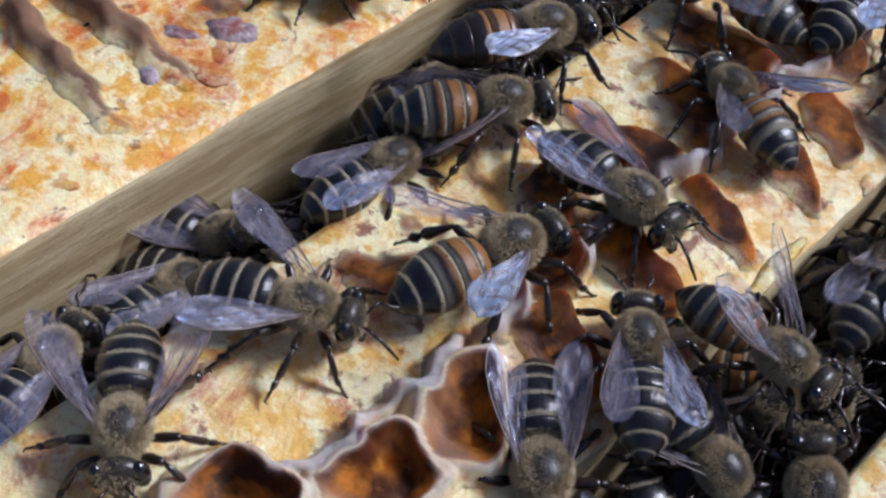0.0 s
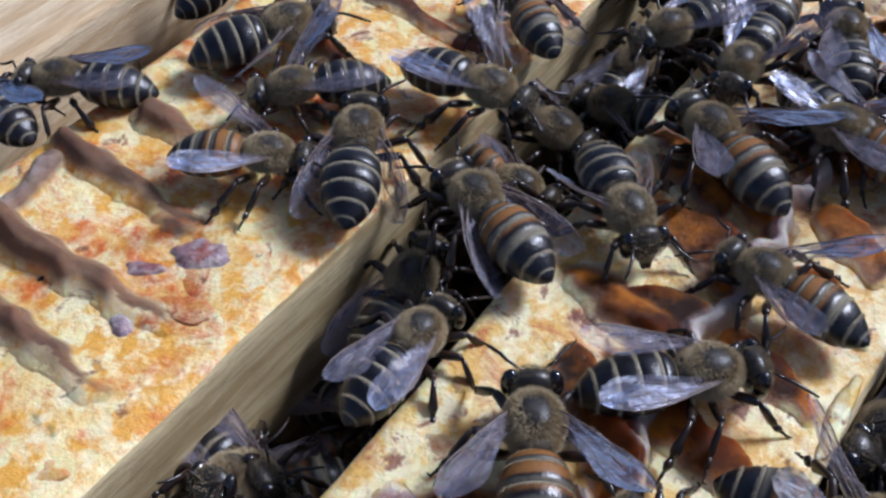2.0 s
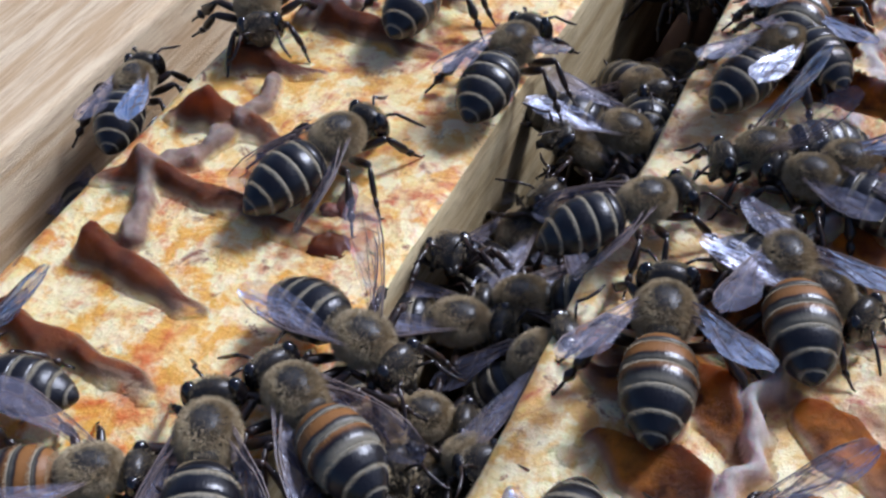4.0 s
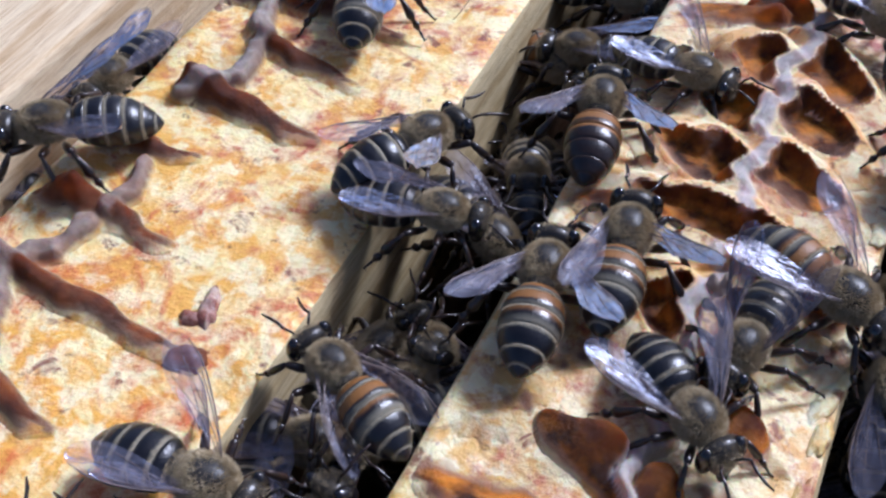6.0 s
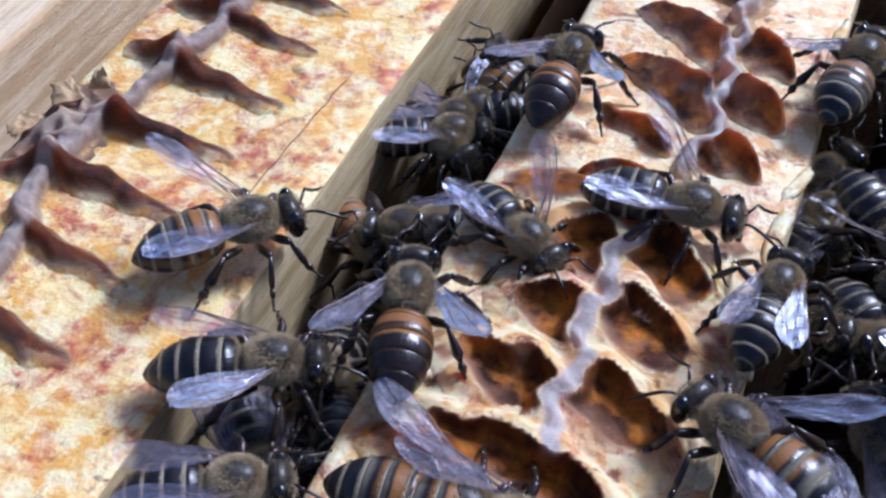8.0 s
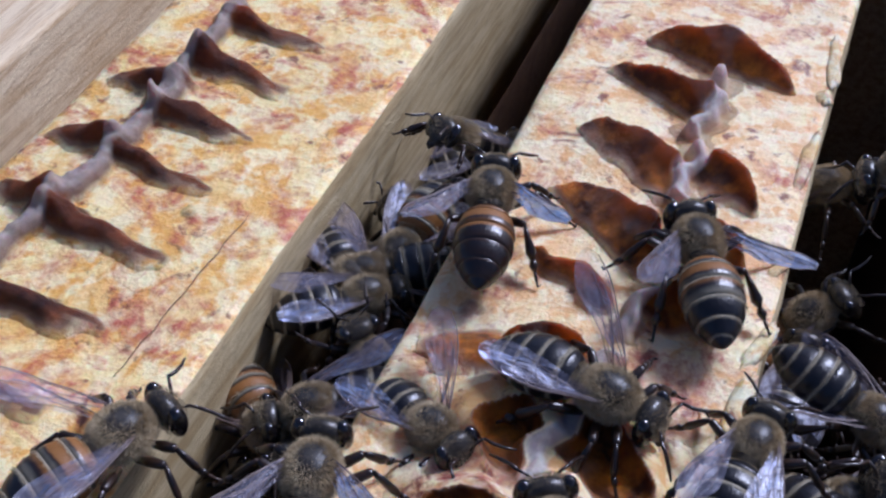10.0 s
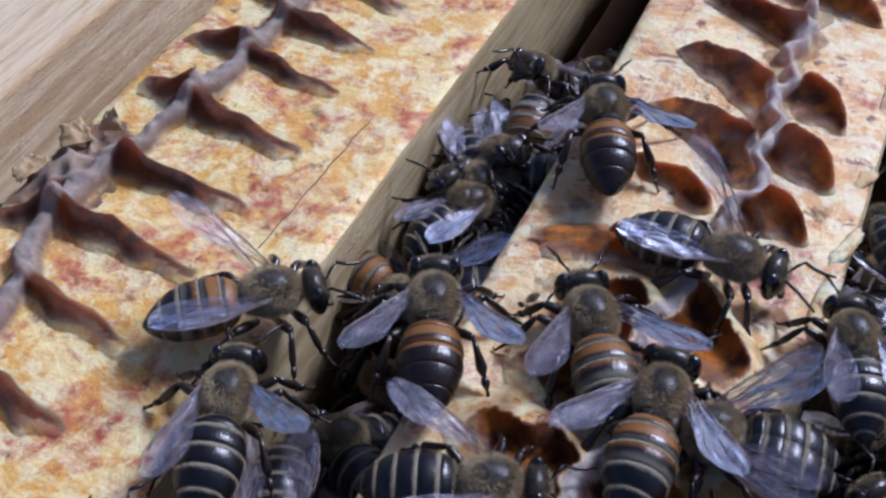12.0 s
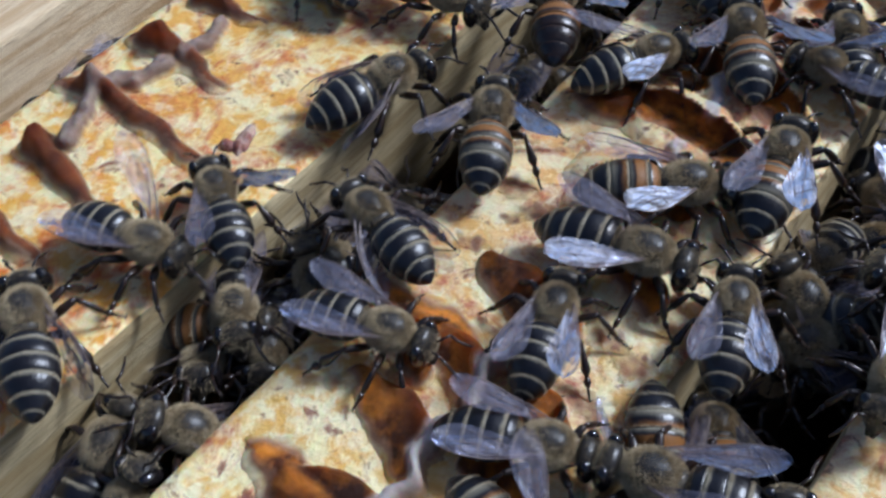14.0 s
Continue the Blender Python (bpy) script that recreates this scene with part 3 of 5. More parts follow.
def rough(x, y, seed, scale):
    """Smooth unevenness over arrays, about -1 to 1."""
    s = scale
    return (np.sin(x * s * 1.7 + seed + 1.3 * np.sin(y * s * 1.1 + seed)) + np.sin(y * s * 1.9 - seed * 2 + 1.1 * np.sin(x * s * 1.3)) + np.sin((x + y) * s * 1.2 + seed * 3)) / 3


def ridge_height(x, y, ax, ay, bx, by, h0, h1, near, far, seed):
    """A crest from a to b that falls steeply towards -y and gently towards +y, with soft ends."""
    x = x + 0.35 * rough(x, y, seed, 0.9)
    y = y + 0.45 * rough(y, x, seed + 2, 0.7)
    dx, dy = bx - ax, by - ay
    long = math.hypot(dx, dy)
    u = np.clip(((x - ax) * dx + (y - ay) * dy) / long**2, 0, 1)
    px, py = x - ax - u * dx, y - ay - u * dy
    side = (px * -dy + py * dx) / long * (1 if dx > 0 else -1)
    d = np.hypot(px, py)
    w = np.where(side < 0, near, far)
    h = (h0 + (h1 - h0) * u) * (1 + 0.22 * rough(x, y, seed, 1.1))
    r = h * np.exp(-np.clip(d - 0.35, 0, None) ** 1.5 / w**1.5)
    # brown rises with the wall: wax colour with its shade painted in
    old = np.clip(r / np.where(side < 0, 0.95, 0.5) - 0.10 + 0.13 * rough(x, y, seed + 5, 1.6), 0, 1)
    return r, old


RIDGES = [  # across the first bar: spine end, far end, mm
    (-18.5, -5.2, -4.2, -6.4), (-20.5, -0.6, -4.9, -0.2), (-22.7, 7.8, -8.4, 7.0), (-20.0, 13.8, -9.5, 13.0), (-21.1, 21.3, -9.2, 20.0), (-19.9, 28.6, -10.0, 26.2), (-20.6, 36.2, -4.7, 34.2),
    (-20.4, 43.5, -12.0, 42.0), (-22.1, 50.2, -15.6, 50.2), (-20.1, 57.7, -8.3, 55.7), (-17.9, 64.9, -8.6, 62.7), (-19.8, 71.4, -8.2, 70.0), (-18.7, 77.5, -8.5, 77.1), (-18.2, 85.4, -7.8, 83.9),
    (-17.2, 93.1, -8.6, 91.3), (-17.4, 99.1, -8.8, 98.0), (-17.5, 105.8, -9.0, 104.4), (-17.8, 112.0, -9.0, 110.6)]
SPINE = [(-19.8, -4.3), (-20.8, 0.4), (-22.0, 5.6)], [(-17.8, 29.8), (-19.1, 32.4), (-20.9, 36.3), (-18.9, 38.2), (-18.4, 41.5)], [(-17.7, 43.2), (-17.4, 45.4), (-18.2, 47.8)], [
    (-20.2, 56.2), (-17.0, 59.2), (-17.7, 64.4), (-20.1, 68.0), (-20.0, 71.6), (-19.9, 76.8), (-18.9, 79.8), (-18.3, 85.3), (-17.2, 89.6), (-17.6, 93.9), (-16.9, 99.2), (-17.8, 104.0), (-17.8, 109.0), (-18.2, 114.0)]
STUBS = [(-18.5, 86.8, -22.8, 86.2), (-18.0, 94.0, -22.8, 93.2), (-17.4, 102.0, -22.2, 101.2), (-20.2, 71.2, -23.6, 69.2), (-21.0, 36.0, -23.6, 34.6), (-20.8, 43.4, -23.2, 42.4)]


FIRST_STAINS = [  # soft stains of propolis: place, half axes
    (-6.6, 5.9, 2.0, 1.0), (-10.6, 6.3, 1.8, 0.7), (-6.3, 38.4, 0.8, 1.9), (-4.4, 40.4, 1.8, 0.7), (-23.4, 24.2, 0.7, 0.6), (-8.5, 89.0, 0.8, 0.9), (-5.9, 108.5, 0.7, 0.7), (-5.2, 76.8, 1.4, 0.8), (-4.6, 57.6, 0.9, 0.5), (-5.9, -10.3, 1.6, 0.8), (-4.0, 14.4, 1.2, 0.5), (-7.0, 47.0, 0.7, 1.0),
    (-6.6, 80.4, 1.2, 0.8), (-7.4, 86.0, 1.0, 0.7), (-5.4, 92.0, 1.1, 0.8), (-12.4, 78.0, 0.9, 0.6), (-11.6, 91.6, 1.0, 0.6), (-22.6, 80.0, 0.8, 0.6), (-13.0, 97.4, 1.0, 0.6), (-5.0, 99.0, 1.2, 0.8), (-2.8, 85.0, 0.6, 1.0)]
SECOND_STAINS = [(12.2, 51.6, 0.9, 0.7), (14.4, 2.6, 1.2, 0.6), (13.6, 37.4, 2.2, 1.2), (15.2, 40.4, 1.4, 0.8), (16.0, 44.0, 0.8, 0.6), (14.6, 74.6, 1.0, 0.7), (29.6, 83.2, 1.6, 0.9), (30.2, 60.0, 1.4, 1.0), (13.0, 6.9, 0.8, 0.6),
                 (14.2, 66.0, 1.1, 0.7), (15.4, 79.6, 1.6, 1.0), (14.0, 88.0, 0.9, 0.7), (30.4, 73.0, 1.0, 0.8), (30.0, 94.0, 1.0, 0.8), (14.4, 93.6, 1.2, 0.8), (30.6, 17.3, 1.2, 0.8), (23.4, 14.0, 2.4, 1.4), (24.0, 33.1, 1.6, 1.0), (29.4, 33.5, 2.2, 1.2), (30.6, 37.6, 1.6, 1.4), (27.8, 38.6, 1.4, 1.0), (30.0, 42.0, 1.8, 1.0), (14.6, 47.0, 1.6, 1.2), (17.4, 45.4, 1.2, 1.0), (14.8, 25.0, 1.4, 0.8)]


def stains(x, y, spots):
    stain_shade = np.zeros(x.shape)
    wx, wy = x + 0.35 * rough(x, y, 1.0, 2.1), y + 0.35 * rough(y, x, 6.0, 2.3)
    for j, (cx, cy, rx, ry) in enumerate(spots):
        if y.min() - 4 < cy < y.max() + 4:
            q = ((wx - cx) / rx) ** 2 + ((wy - cy) / ry) ** 2
            stain_shade = np.maximum(stain_shade, (0.44 + 0.12 * math.sin(j * 2.3)) * np.exp(-q) * (1 + 0.4 * rough(x, y, j, 2.6)))
    return stain_shade


def first_bar_comb(x, y):
    h, fresh, stain_shade = np.zeros(x.shape), np.zeros(x.shape), np.zeros(x.shape)

    def lay(r, old):
        nonlocal h, stain_shade
        r = np.clip(r, 0, None)
        stain_shade = (stain_shade * h**2 + old * r**2) / (h**2 + r**2 + 1e-6)
        h = (h**3 + r**3) ** (1 / 3)  # webs of wax where walls meet

    for i, (ax, ay, bx, by) in enumerate(RIDGES):
        if y.min() - 8 < ay < y.max() + 8:
            tall = 1.8 + 0.4 * math.sin(i * 1.7) + (0.3 if ay > 55 else 0)
            old_end = ay < 20  # broad, soft and tan at the bar's end
            r, old = ridge_height(x, y, ax, ay, bx, by, tall, 0.30, 0.95 if old_end else 0.85, 0.6 if old_end else 0.42, i)
            lay(r, old * (0.52 if old_end else 1))
    for j, (ax, ay, bx, by) in enumerate(STUBS):
        lay(*ridge_height(x, y, ax, ay, bx, by, 2.4, 0.6, 0.8, 0.5, 30 + j))
    for j, chain in enumerate(SPINE):
        band = np.zeros(x.shape)
        for (ax, ay), (bx, by) in zip(chain, chain[1:]):
            r, old = ridge_height(x, y, ax, ay, bx, by, *((1.9, 1.9) if j == 3 else (1.5, 1.5)), 0.40, 0.40, 50 + j)
            band = np.maximum(band, np.minimum(r, (1.4 if j == 3 else 1.15) + 0.2 * rough(x, y, 3.0, 2.1)))
        fresh = np.maximum(fresh, np.clip((band - 0.5) / 0.8, 0, 1) * (0.9 if j == 3 else 0.7))
        lay(band, 0.6 * np.clip(band / 0.8, 0, 1))
    stain_shade = np.maximum(stain_shade, stains(x, y, FIRST_STAINS))
    torn = np.hypot((x + 22.0) / 2.6, (y - 75.0) / 4.2)  # torn comb at the bar's outer edge
    t = 1.9 * np.exp(-torn**2) * (0.35 + 0.65 * np.exp(-(rough(x, y, 9.0, 1.1) / 0.3) ** 2)) * (torn < 1.6)
    fresh = np.where(t > np.maximum(h, 0.3), np.clip((t - 0.3) / 0.9, 0, 0.65), fresh)
    lay(t, np.clip(0.5 - 0.1 * t, 0.2, 1) * (t > 0.1))
    return h - 0.12, fresh, stain_shade


for y0 in range(-28, 116, 24):
    comb_patch(frame_a, 3.0, -24.6, -1.5, y0, y0 + 24, first_bar_comb, "burr_warm")
# crusts and drops of propolis on the first bar, and smears of orange wax
for j, (x, y, rx, ry, h, a, m) in enumerate(((-7.2, 5.4, 1.9, 1.5, 0.45, 35, "crust"), (-9.4, 2.3, 1.3, 0.7, 0.35, 30, "crust"), (-7.2, -1.7, 1.1, 0.8, 0.35, -40, "crust"), (-5.3, 34.6, 1.3, 1.0, 0.5, 20, "wax_brown"),
                                             (-6.4, 38.6, 0.6, 1.6, 0.5, 25, "propolis"), (-7.0, 37.4, 0.8, 0.6, 0.4, 25, "propolis"), (-4.4, 42.3, 1.5, 0.5, 0.08, 15, "propolis"), (-14.3, -1.9, 0.45, 0.16, 0.15, 60, "shell"))):
    words = {"crust": "crumbly mauve propolis", "propolis": "dark red propolis"}
    part("propolis_drop", lump_bm(x, y, rx, ry, h, a, 100 + j), m, frame_a, words[m] if m in words else "")
for j, (x, y, rx, ry, a) in enumerate(((-6.6, 4.3, 2.4, 1.1, -40), (-4.8, 8.0, 1.2, 0.6, 40), (-4.9, 1.5, 1.7, 0.9, 20), (-9.2, 1.6, 1.6, 0.5, 30), (-8.0, -3.2, 1.4, 0.6, -40), (-5.8, -9.9, 2.4, 1.2, 20), (-3.6, -12.2, 1.6, 0.8, 40), (-12.5, -11.2, 1.8, 0.8, 10))):
    part("wax_smear", lump_bm(x, y, rx, ry, 0.10, a, 400 + j), "wax_orange", frame_a, "orange smear of wax")
# a fine crack along the first bar
cb = bmesh.new()
tube(cb, [(-5.0 + 0.05 * k + 0.08 * math.sin(k * 1.9), 74.0 + 1.1 * k, 0.08 + 0.04 * math.sin(k * 2.7)) for k in range(16)], [0.02] + [0.045] * 14 + [0.02], 5)
part("crack", cb, "wax_tan", frame_a)



def flake_bm(width, long, seed):
    """A crumpled, ragged scale of wax, about a fifth of a millimetre thick."""
    bm = bmesh.new()
    nx, ny, sides = 12, 14, []
    for lift in (0.0, 0.2):
        rows = []
        for j in range(ny + 1):
            v = j / ny
            row = []
            for i in range(nx + 1):
                u = i / nx - 0.5
                ragged = 1 + 0.30 * wobble(0.0, j * 1.1, seed + (u > 0), 0.35)
                tip = 1 + 0.30 * wobble(i * 1.1, 3.0, seed * 1.7, 0.5)
                z = lift + 0.7 * wobble(u * width, v * long, seed, 0.45) + 0.25 * wobble(u * width, v * long, seed + 9, 1.4)
                row.append(bm.verts.new(Vector((u * width * ragged * (1 - 0.35 * v), v * long * tip, z)) * M))
            rows.append(row)
        sides.append(rows)
    low, top = sides
    for j in range(ny):
        for i in range(nx):
            bm.faces.new((low[j][i], low[j + 1][i], low[j + 1][i + 1], low[j][i + 1]))
            bm.faces.new((top[j][i], top[j][i + 1], top[j + 1][i + 1], top[j + 1][i]))
    rim = [(0, i) for i in range(nx)] + [(j, nx) for j in range(ny)] + [(ny, i) for i in range(nx, 0, -1)] + [(j, 0) for j in range(ny, 0, -1)]
    for (ja, ia), (jb, ib) in zip(rim, rim[1:] + rim[:1]):
        bm.faces.new((low[ja][ia], low[jb][ib], top[jb][ib], top[ja][ia]))
    return bm


# torn scales of wax that stand on the outer edge of the first bar, and one on the second
for k, (x, y, z, w, l, rx, ry, rz, m) in enumerate(((-22.9, 77.2, 0.8, 2.6, 1.9, 30, 0, 50, "wax_yellow"), (-24.0, 73.4, 0.5, 3.2, 1.5, 14, 0, 84, "wax_yellow"), (-21.6, 79.6, 0.8, 1.8, 1.6, 48, 0, 25, "wax_yellow"), (24.0, 51.6, 0.2, 2.4, 2.8, 48, 0, 8, "wax_pale"))):
    ob = part("wax_flake", flake_bm(w, l, 3.1 * k + 2), m, frame_a if x < 0 else frame_b, "thin torn flake of pale wax")
    ob.matrix_local = pose(x * M, y * M, z * M, rx, ry, rz)

# open cells of burr comb on the second bar: centre, half axes, turn
END_CELLS = [
    (26.9, -3.9, 3.7, 2.9, 140), (26.6, -10.6, 3.7, 3.1, 69), (22.6, -17.0, 3.4, 3.0, 20), (27.7, 2.9, 4.0, 2.5, 158), (26.4, 11.1, 3.8, 2.3, 170), (27.6, 18.2, 3.8, 2.0, 165), (19.3, 25.5, 4.8, 2.6, 159),
    (28.6, 25.4, 3.2, 2.0, 160), (27.8, 31.3, 3.4, 2.2, 150), (18.6, 11.1, 2.8, 2.0, 120), (20.4, 31.5, 4.0, 2.3, 160), (21.6, 18.8, 4.2, 2.0, 165), (22.0, 8.2, 3.4, 2.2, 140), (16.2, 30.6, 3.6, 2.0, 160),
]
MIDDLE_CELLS = [
    (18.6, 66.1, 4.3, 2.7, 152), (26.0, 66.3, 3.7, 2.6, 155), (19.9, 72.3, 3.2, 2.2, 156), (25.8, 73.1, 3.8, 2.7, 152), (21.6, 60.3, 7.2, 2.0, 169), (20.5, 78.7, 3.2, 2.4, 135), (25.6, 79.5, 4.4, 2.5, 143),
    (21.3, 50.9, 2.8, 2.4, 136), (26.0, 52.3, 2.4, 1.7, 148), (20.6, 38.6, 4.2, 2.2, 158), (24.9, 37.6, 1.5, 2.4, 160), (26.8, 44.6, 3.2, 2.0, 150),
]
FAR_CELLS = [
    (20.0, 86.6, 2.7, 1.3, 176), (20.2, 106.7, 5.4, 2.4, 150), (20.2, 99.2, 5.9, 2.3, 147), (27.4, 106.0, 2.8, 1.8, 145), (27.6, 98.9, 2.9, 1.8, 155), (26.8, 92.4, 3.1, 1.7, 158), (21.5, 115.0, 6.6, 1.9, 158),
    (19.1, 93.5, 3.5, 1.2, 155), (23.7, 121.4, 6.4, 1.7, 166),
]
LOW = [(15.6, -2.4, 19.6, -0.1), (13.4, 58.0, 17.0, 58.6), (14.0, 83.4, 20.0, 85.0), (13.2, 32.6, 19.0, 32.0), (27.0, 57.4, 31.2, 55.2), (15.0, 17.9, 21.0, 16.7)]


def second_bar_comb(x, y):
    h, fresh, stain_shade, gap, cap = np.zeros(x.shape), np.zeros(x.shape), np.zeros(x.shape), np.full(x.shape, 9.0), np.full(x.shape, 9.0)
    wx, wy = x + 0.5 * rough(x, y, 3.0, 0.8) + 0.08 * rough(x, y, 1.0, 2.4), y + 0.5 * rough(y, x, 7.0, 0.8) + 0.08 * rough(y, x, 2.0, 2.2)
    spine = np.interp(y, (20, 64, 75, 86, 94, 101, 108), (23.4, 22.9, 22.4, 23.6, 25.4, 24.8, 24.3)) + 0.5 * np.sin(y * 0.95) + 0.25 * np.sin(y * 2.3 + 1)
    away = np.abs(x - spine)
    for j, (cx, cy, a, b, ang) in enumerate(MIDDLE_CELLS + FAR_CELLS + END_CELLS):
        if cy < y.min() - 10 or cy > y.max() + 10:
            continue
        cy = cy - 0.9
        c, s = math.cos(radians(ang)), math.sin(radians(ang))
        lx, ly = (wx - cx) * c + (wy - cy) * s, -(wx - cx) * s + (wy - cy) * c
        q = (np.abs(lx / a) ** 2.5 + np.abs(ly / (b * np.clip(1.1 - away / 16, 0.55, 1))) ** 2.5) ** 0.4
        d = (q - 0.93) * min(a, b) * np.clip(1.0 + 0.25 * (a / b - 1) * np.abs(lx / a), 1, 2)
        e = np.clip((wy - cy - (wx - cx) * s * c * (a * a - b * b) / ((a * c) ** 2 + (b * s) ** 2)) / (a * b / math.hypot(a * c, b * s)), -1, 1)
        mid = np.interp(cy, (20, 64, 75, 86, 94, 101, 108), (23.4, 22.9, 22.4, 23.6, 25.4, 24.8, 24.3))
        if abs(cx - mid) > 1.5:  # a cell keeps to its side of the spine
            d = np.maximum(d, 0.75 - (x - spine) * (1 if cx > mid else -1))
        if a / b > 1.25 and abs(ang - 90) > 45:
            e = np.clip((-ly if c < 0 else ly) / (b * np.clip(1.1 - away / 16, 0.55, 1)), -1, 1)
        k = np.clip(1.08 - away / 13.0, 0.3, 1) * (1 + 0.10 * rough(x, y, j * 1.3, 0.5))
        tall = 2.5 * k * (0.75 if 8 < cy < 46 else 1) * np.clip((e + 0.75) / 1.5, 0, 1)
        wall = tall * np.exp(-np.clip(d, 0, None) ** 2 / 0.34**2)
        # brown inside the cell: dark wax plus painted shade, fading at the near edge
        old = np.clip((0.42 - d) / 0.35, 0, 1) * np.clip(wall / 0.75 - 0.05 + 0.2 * rough(x, y, j + 2, 1.4), 0, 1)
        if 47 < cy < 84 or cy < 0:  # whole open cells, sunk in flat wax or, at the bar's end, with a rim
            rim = cy < 0
            tall = (2.3 if rim else 2.1) * k * ((0.7 if rim else 0.50) + (0.3 if rim else 0.50) * np.clip((e + 0.7) / 1.5, 0, 1))
            sunk = (0.12 if rim else 0.34) + tall * np.clip(1 + d / (1.3 if rim else 0.9), 0, 1) ** (0.8 if rim else 1.1)
            wall = np.where(d < 0, sunk, tall * np.exp(-np.clip(d - 0.2, 0, None) ** 2 / (0.5 if rim else 2.0) ** 2))
            cap = np.where(d < 0, np.minimum(cap, sunk), cap)
            # sunk cells: dark wax with painted shade, weaker on the near side
            old = np.clip((0.1 - d) / 0.25, 0, 1) * np.clip(0.55 + 0.5 * (e + 0.5) + 0.2 * rough(x, y, j + 2, 1.4), 0, 1)
            if rim:
                fresh = np.maximum(fresh, 0.7 * np.clip(1.3 - np.abs(d - 0.25) / 0.35, 0, 1))
            stain_shade = np.where(d < 0.1, old, np.where(wall > h, np.maximum(old, 0), stain_shade))
        else:
            stain_shade = np.where(wall > h, np.maximum(old, stain_shade * (d > 0)), np.maximum(stain_shade, old * (wall > 0.7 * h)))
        h = np.maximum(h, wall)
        gap = np.minimum(gap, d)
    h = np.minimum(h, cap)
    crest = 1.6 * np.exp(-(away / 0.62) ** 4) * np.clip((gap + 0.3) / 0.5, 0, 1) * np.clip((2.4 - gap) / 1.2, 0, 1) * (1 + 0.2 * rough(x, y, 8.0, 1.0))
    fresh = np.maximum(fresh, np.clip(1.6 - away / 0.7, 0, 1) * np.clip(crest / 0.9, 0, 1))
    stain_shade = np.where(crest > h, 0.3 + 0 * stain_shade, stain_shade)
    h = np.maximum(h, crest)
    for j, (ax, ay, bx, by) in enumerate(LOW):
        r, old = ridge_height(x, y, ax, ay, bx, by, 0.7, 1.7, 0.8, 1.3, 70 + j)
        stain_shade = np.where(r > h, old, stain_shade)
        h = np.maximum(h, r)
    stain_shade = np.maximum(stain_shade, stains(x, y, SECOND_STAINS))
    return h - 0.06, fresh, stain_shade


for y0 in range(-32, 124, 26):
    comb_patch(frame_b, 11.0, 11.5, 32.8, y0, y0 + 26, second_bar_comb, "burr_rose", 0.2)
for j in range(22):  # wax that has run over the outer edge of the second bar
    y = -30 + j * 7.3 + 3.4 * math.sin(j * 5.1)
    part("wax_fringe", lump_bm(32.4, y, 2.2 + 1.2 * math.sin(j * 3.7), 0.55, 0.12 + 0.12 * math.sin(j * 2.1) ** 2, 86 + 14 * math.sin(j), 330 + j), "bar_rose", frame_b)

# the box round the frames
for name, dims in (("wall_west", (-55, -32.8, -150, 250, -170, 0.4)), ("wall_east", (92, 114, -150, 250, -170, 0.4)), ("wall_south", (-32.8, 92, -150, -128, -170, 0.4)), ("wall_north", (-32.8, 92, 228, 250, -170, 0.4))):
    ob = part(name, box_bm(*dims, 0.9), "wall", None)
    tagged(ob, "pale sawn pine wall of the hive box", "hive wall", kind="structure")
ob = part("floor", box_bm(-55, 114, -150, 250, -185, -170.4, 0.5), "wall", None)
tagged(ob, "pine floor board of the hive box", "hive floor", kind="structure")
gn = Nodes("meadow")
gn.set(Base_Color=gn.mix(gn.noise(6, 6), (0.05, 0.07, 0.02), (0.12, 0.11, 0.05)), Roughness=0.9)
MAT["meadow"] = gn.mat
gb = bmesh.new()
bmesh.ops.create_circle(gb, cap_ends=True, radius=900, segments=64, matrix=Matrix.Translation((0, 0, -0.186)))
tagged(part("ground", gb, "meadow", None), "grass round the hive", "ground", kind="structure")

# ---- the bees ----
COAT = {"d": "dark", "o": "rusty", "x": "ringed"}
WINGS = {  # left and right: spread from the body's axis, lift, roll, degrees
    "v": ((36, 14, 10), (40, 16, 12)), "h": ((15, 7, 6), (18, 8, 6)), "n": ((64, 4, 8), (58, 4, 8)), "f": ((12, 5, 4), (14, 5, 4)),
    "a": ((48, 24, 12), (17, 6, 6)), "b": ((17, 6, 6), (50, 22, 12)), "u": ((26, 40, 30), (24, 38, 30)), "z": ((24, -12, -42), (25, -12, -42)), "w": ((55, 12, 10), (50, 14, 10)),
}
WORDS = {"dark": "dark honey bee with thin tan stripes", "rusty": "honey bee with rusty orange bands", "ringed": "dark glossy bee with one orange ring"}
POSED = {"v": "wings held apart", "h": "wings folded back", "n": "wings spread wide", "f": "crouched among other bees", "w": "wings spread sideways", "a": "one wing raised", "b": "one wing raised", "u": "both wings raised", "z": "wings tucked along its sides"}
FIRST = {}


def worker(coat, wing, size):
    """A bee of that coat and wing pose; the first of a sort is built, the rest are copies."""
    key = (coat, wing)
    if key not in FIRST:
        ob = honey_bee(COAT[coat], WINGS[wing])
        tagged(ob, WORDS[COAT[coat]] + ", " + POSED[wing], "honey bee", "worker bees on the frames")
        FIRST[key] = ob
    else:
        ob = copy_thing(FIRST[key], Matrix())
        for o in (ob, *ob.children_recursive):
            o.animation_data_clear()
    ob.scale = (size, size, size)
    return ob


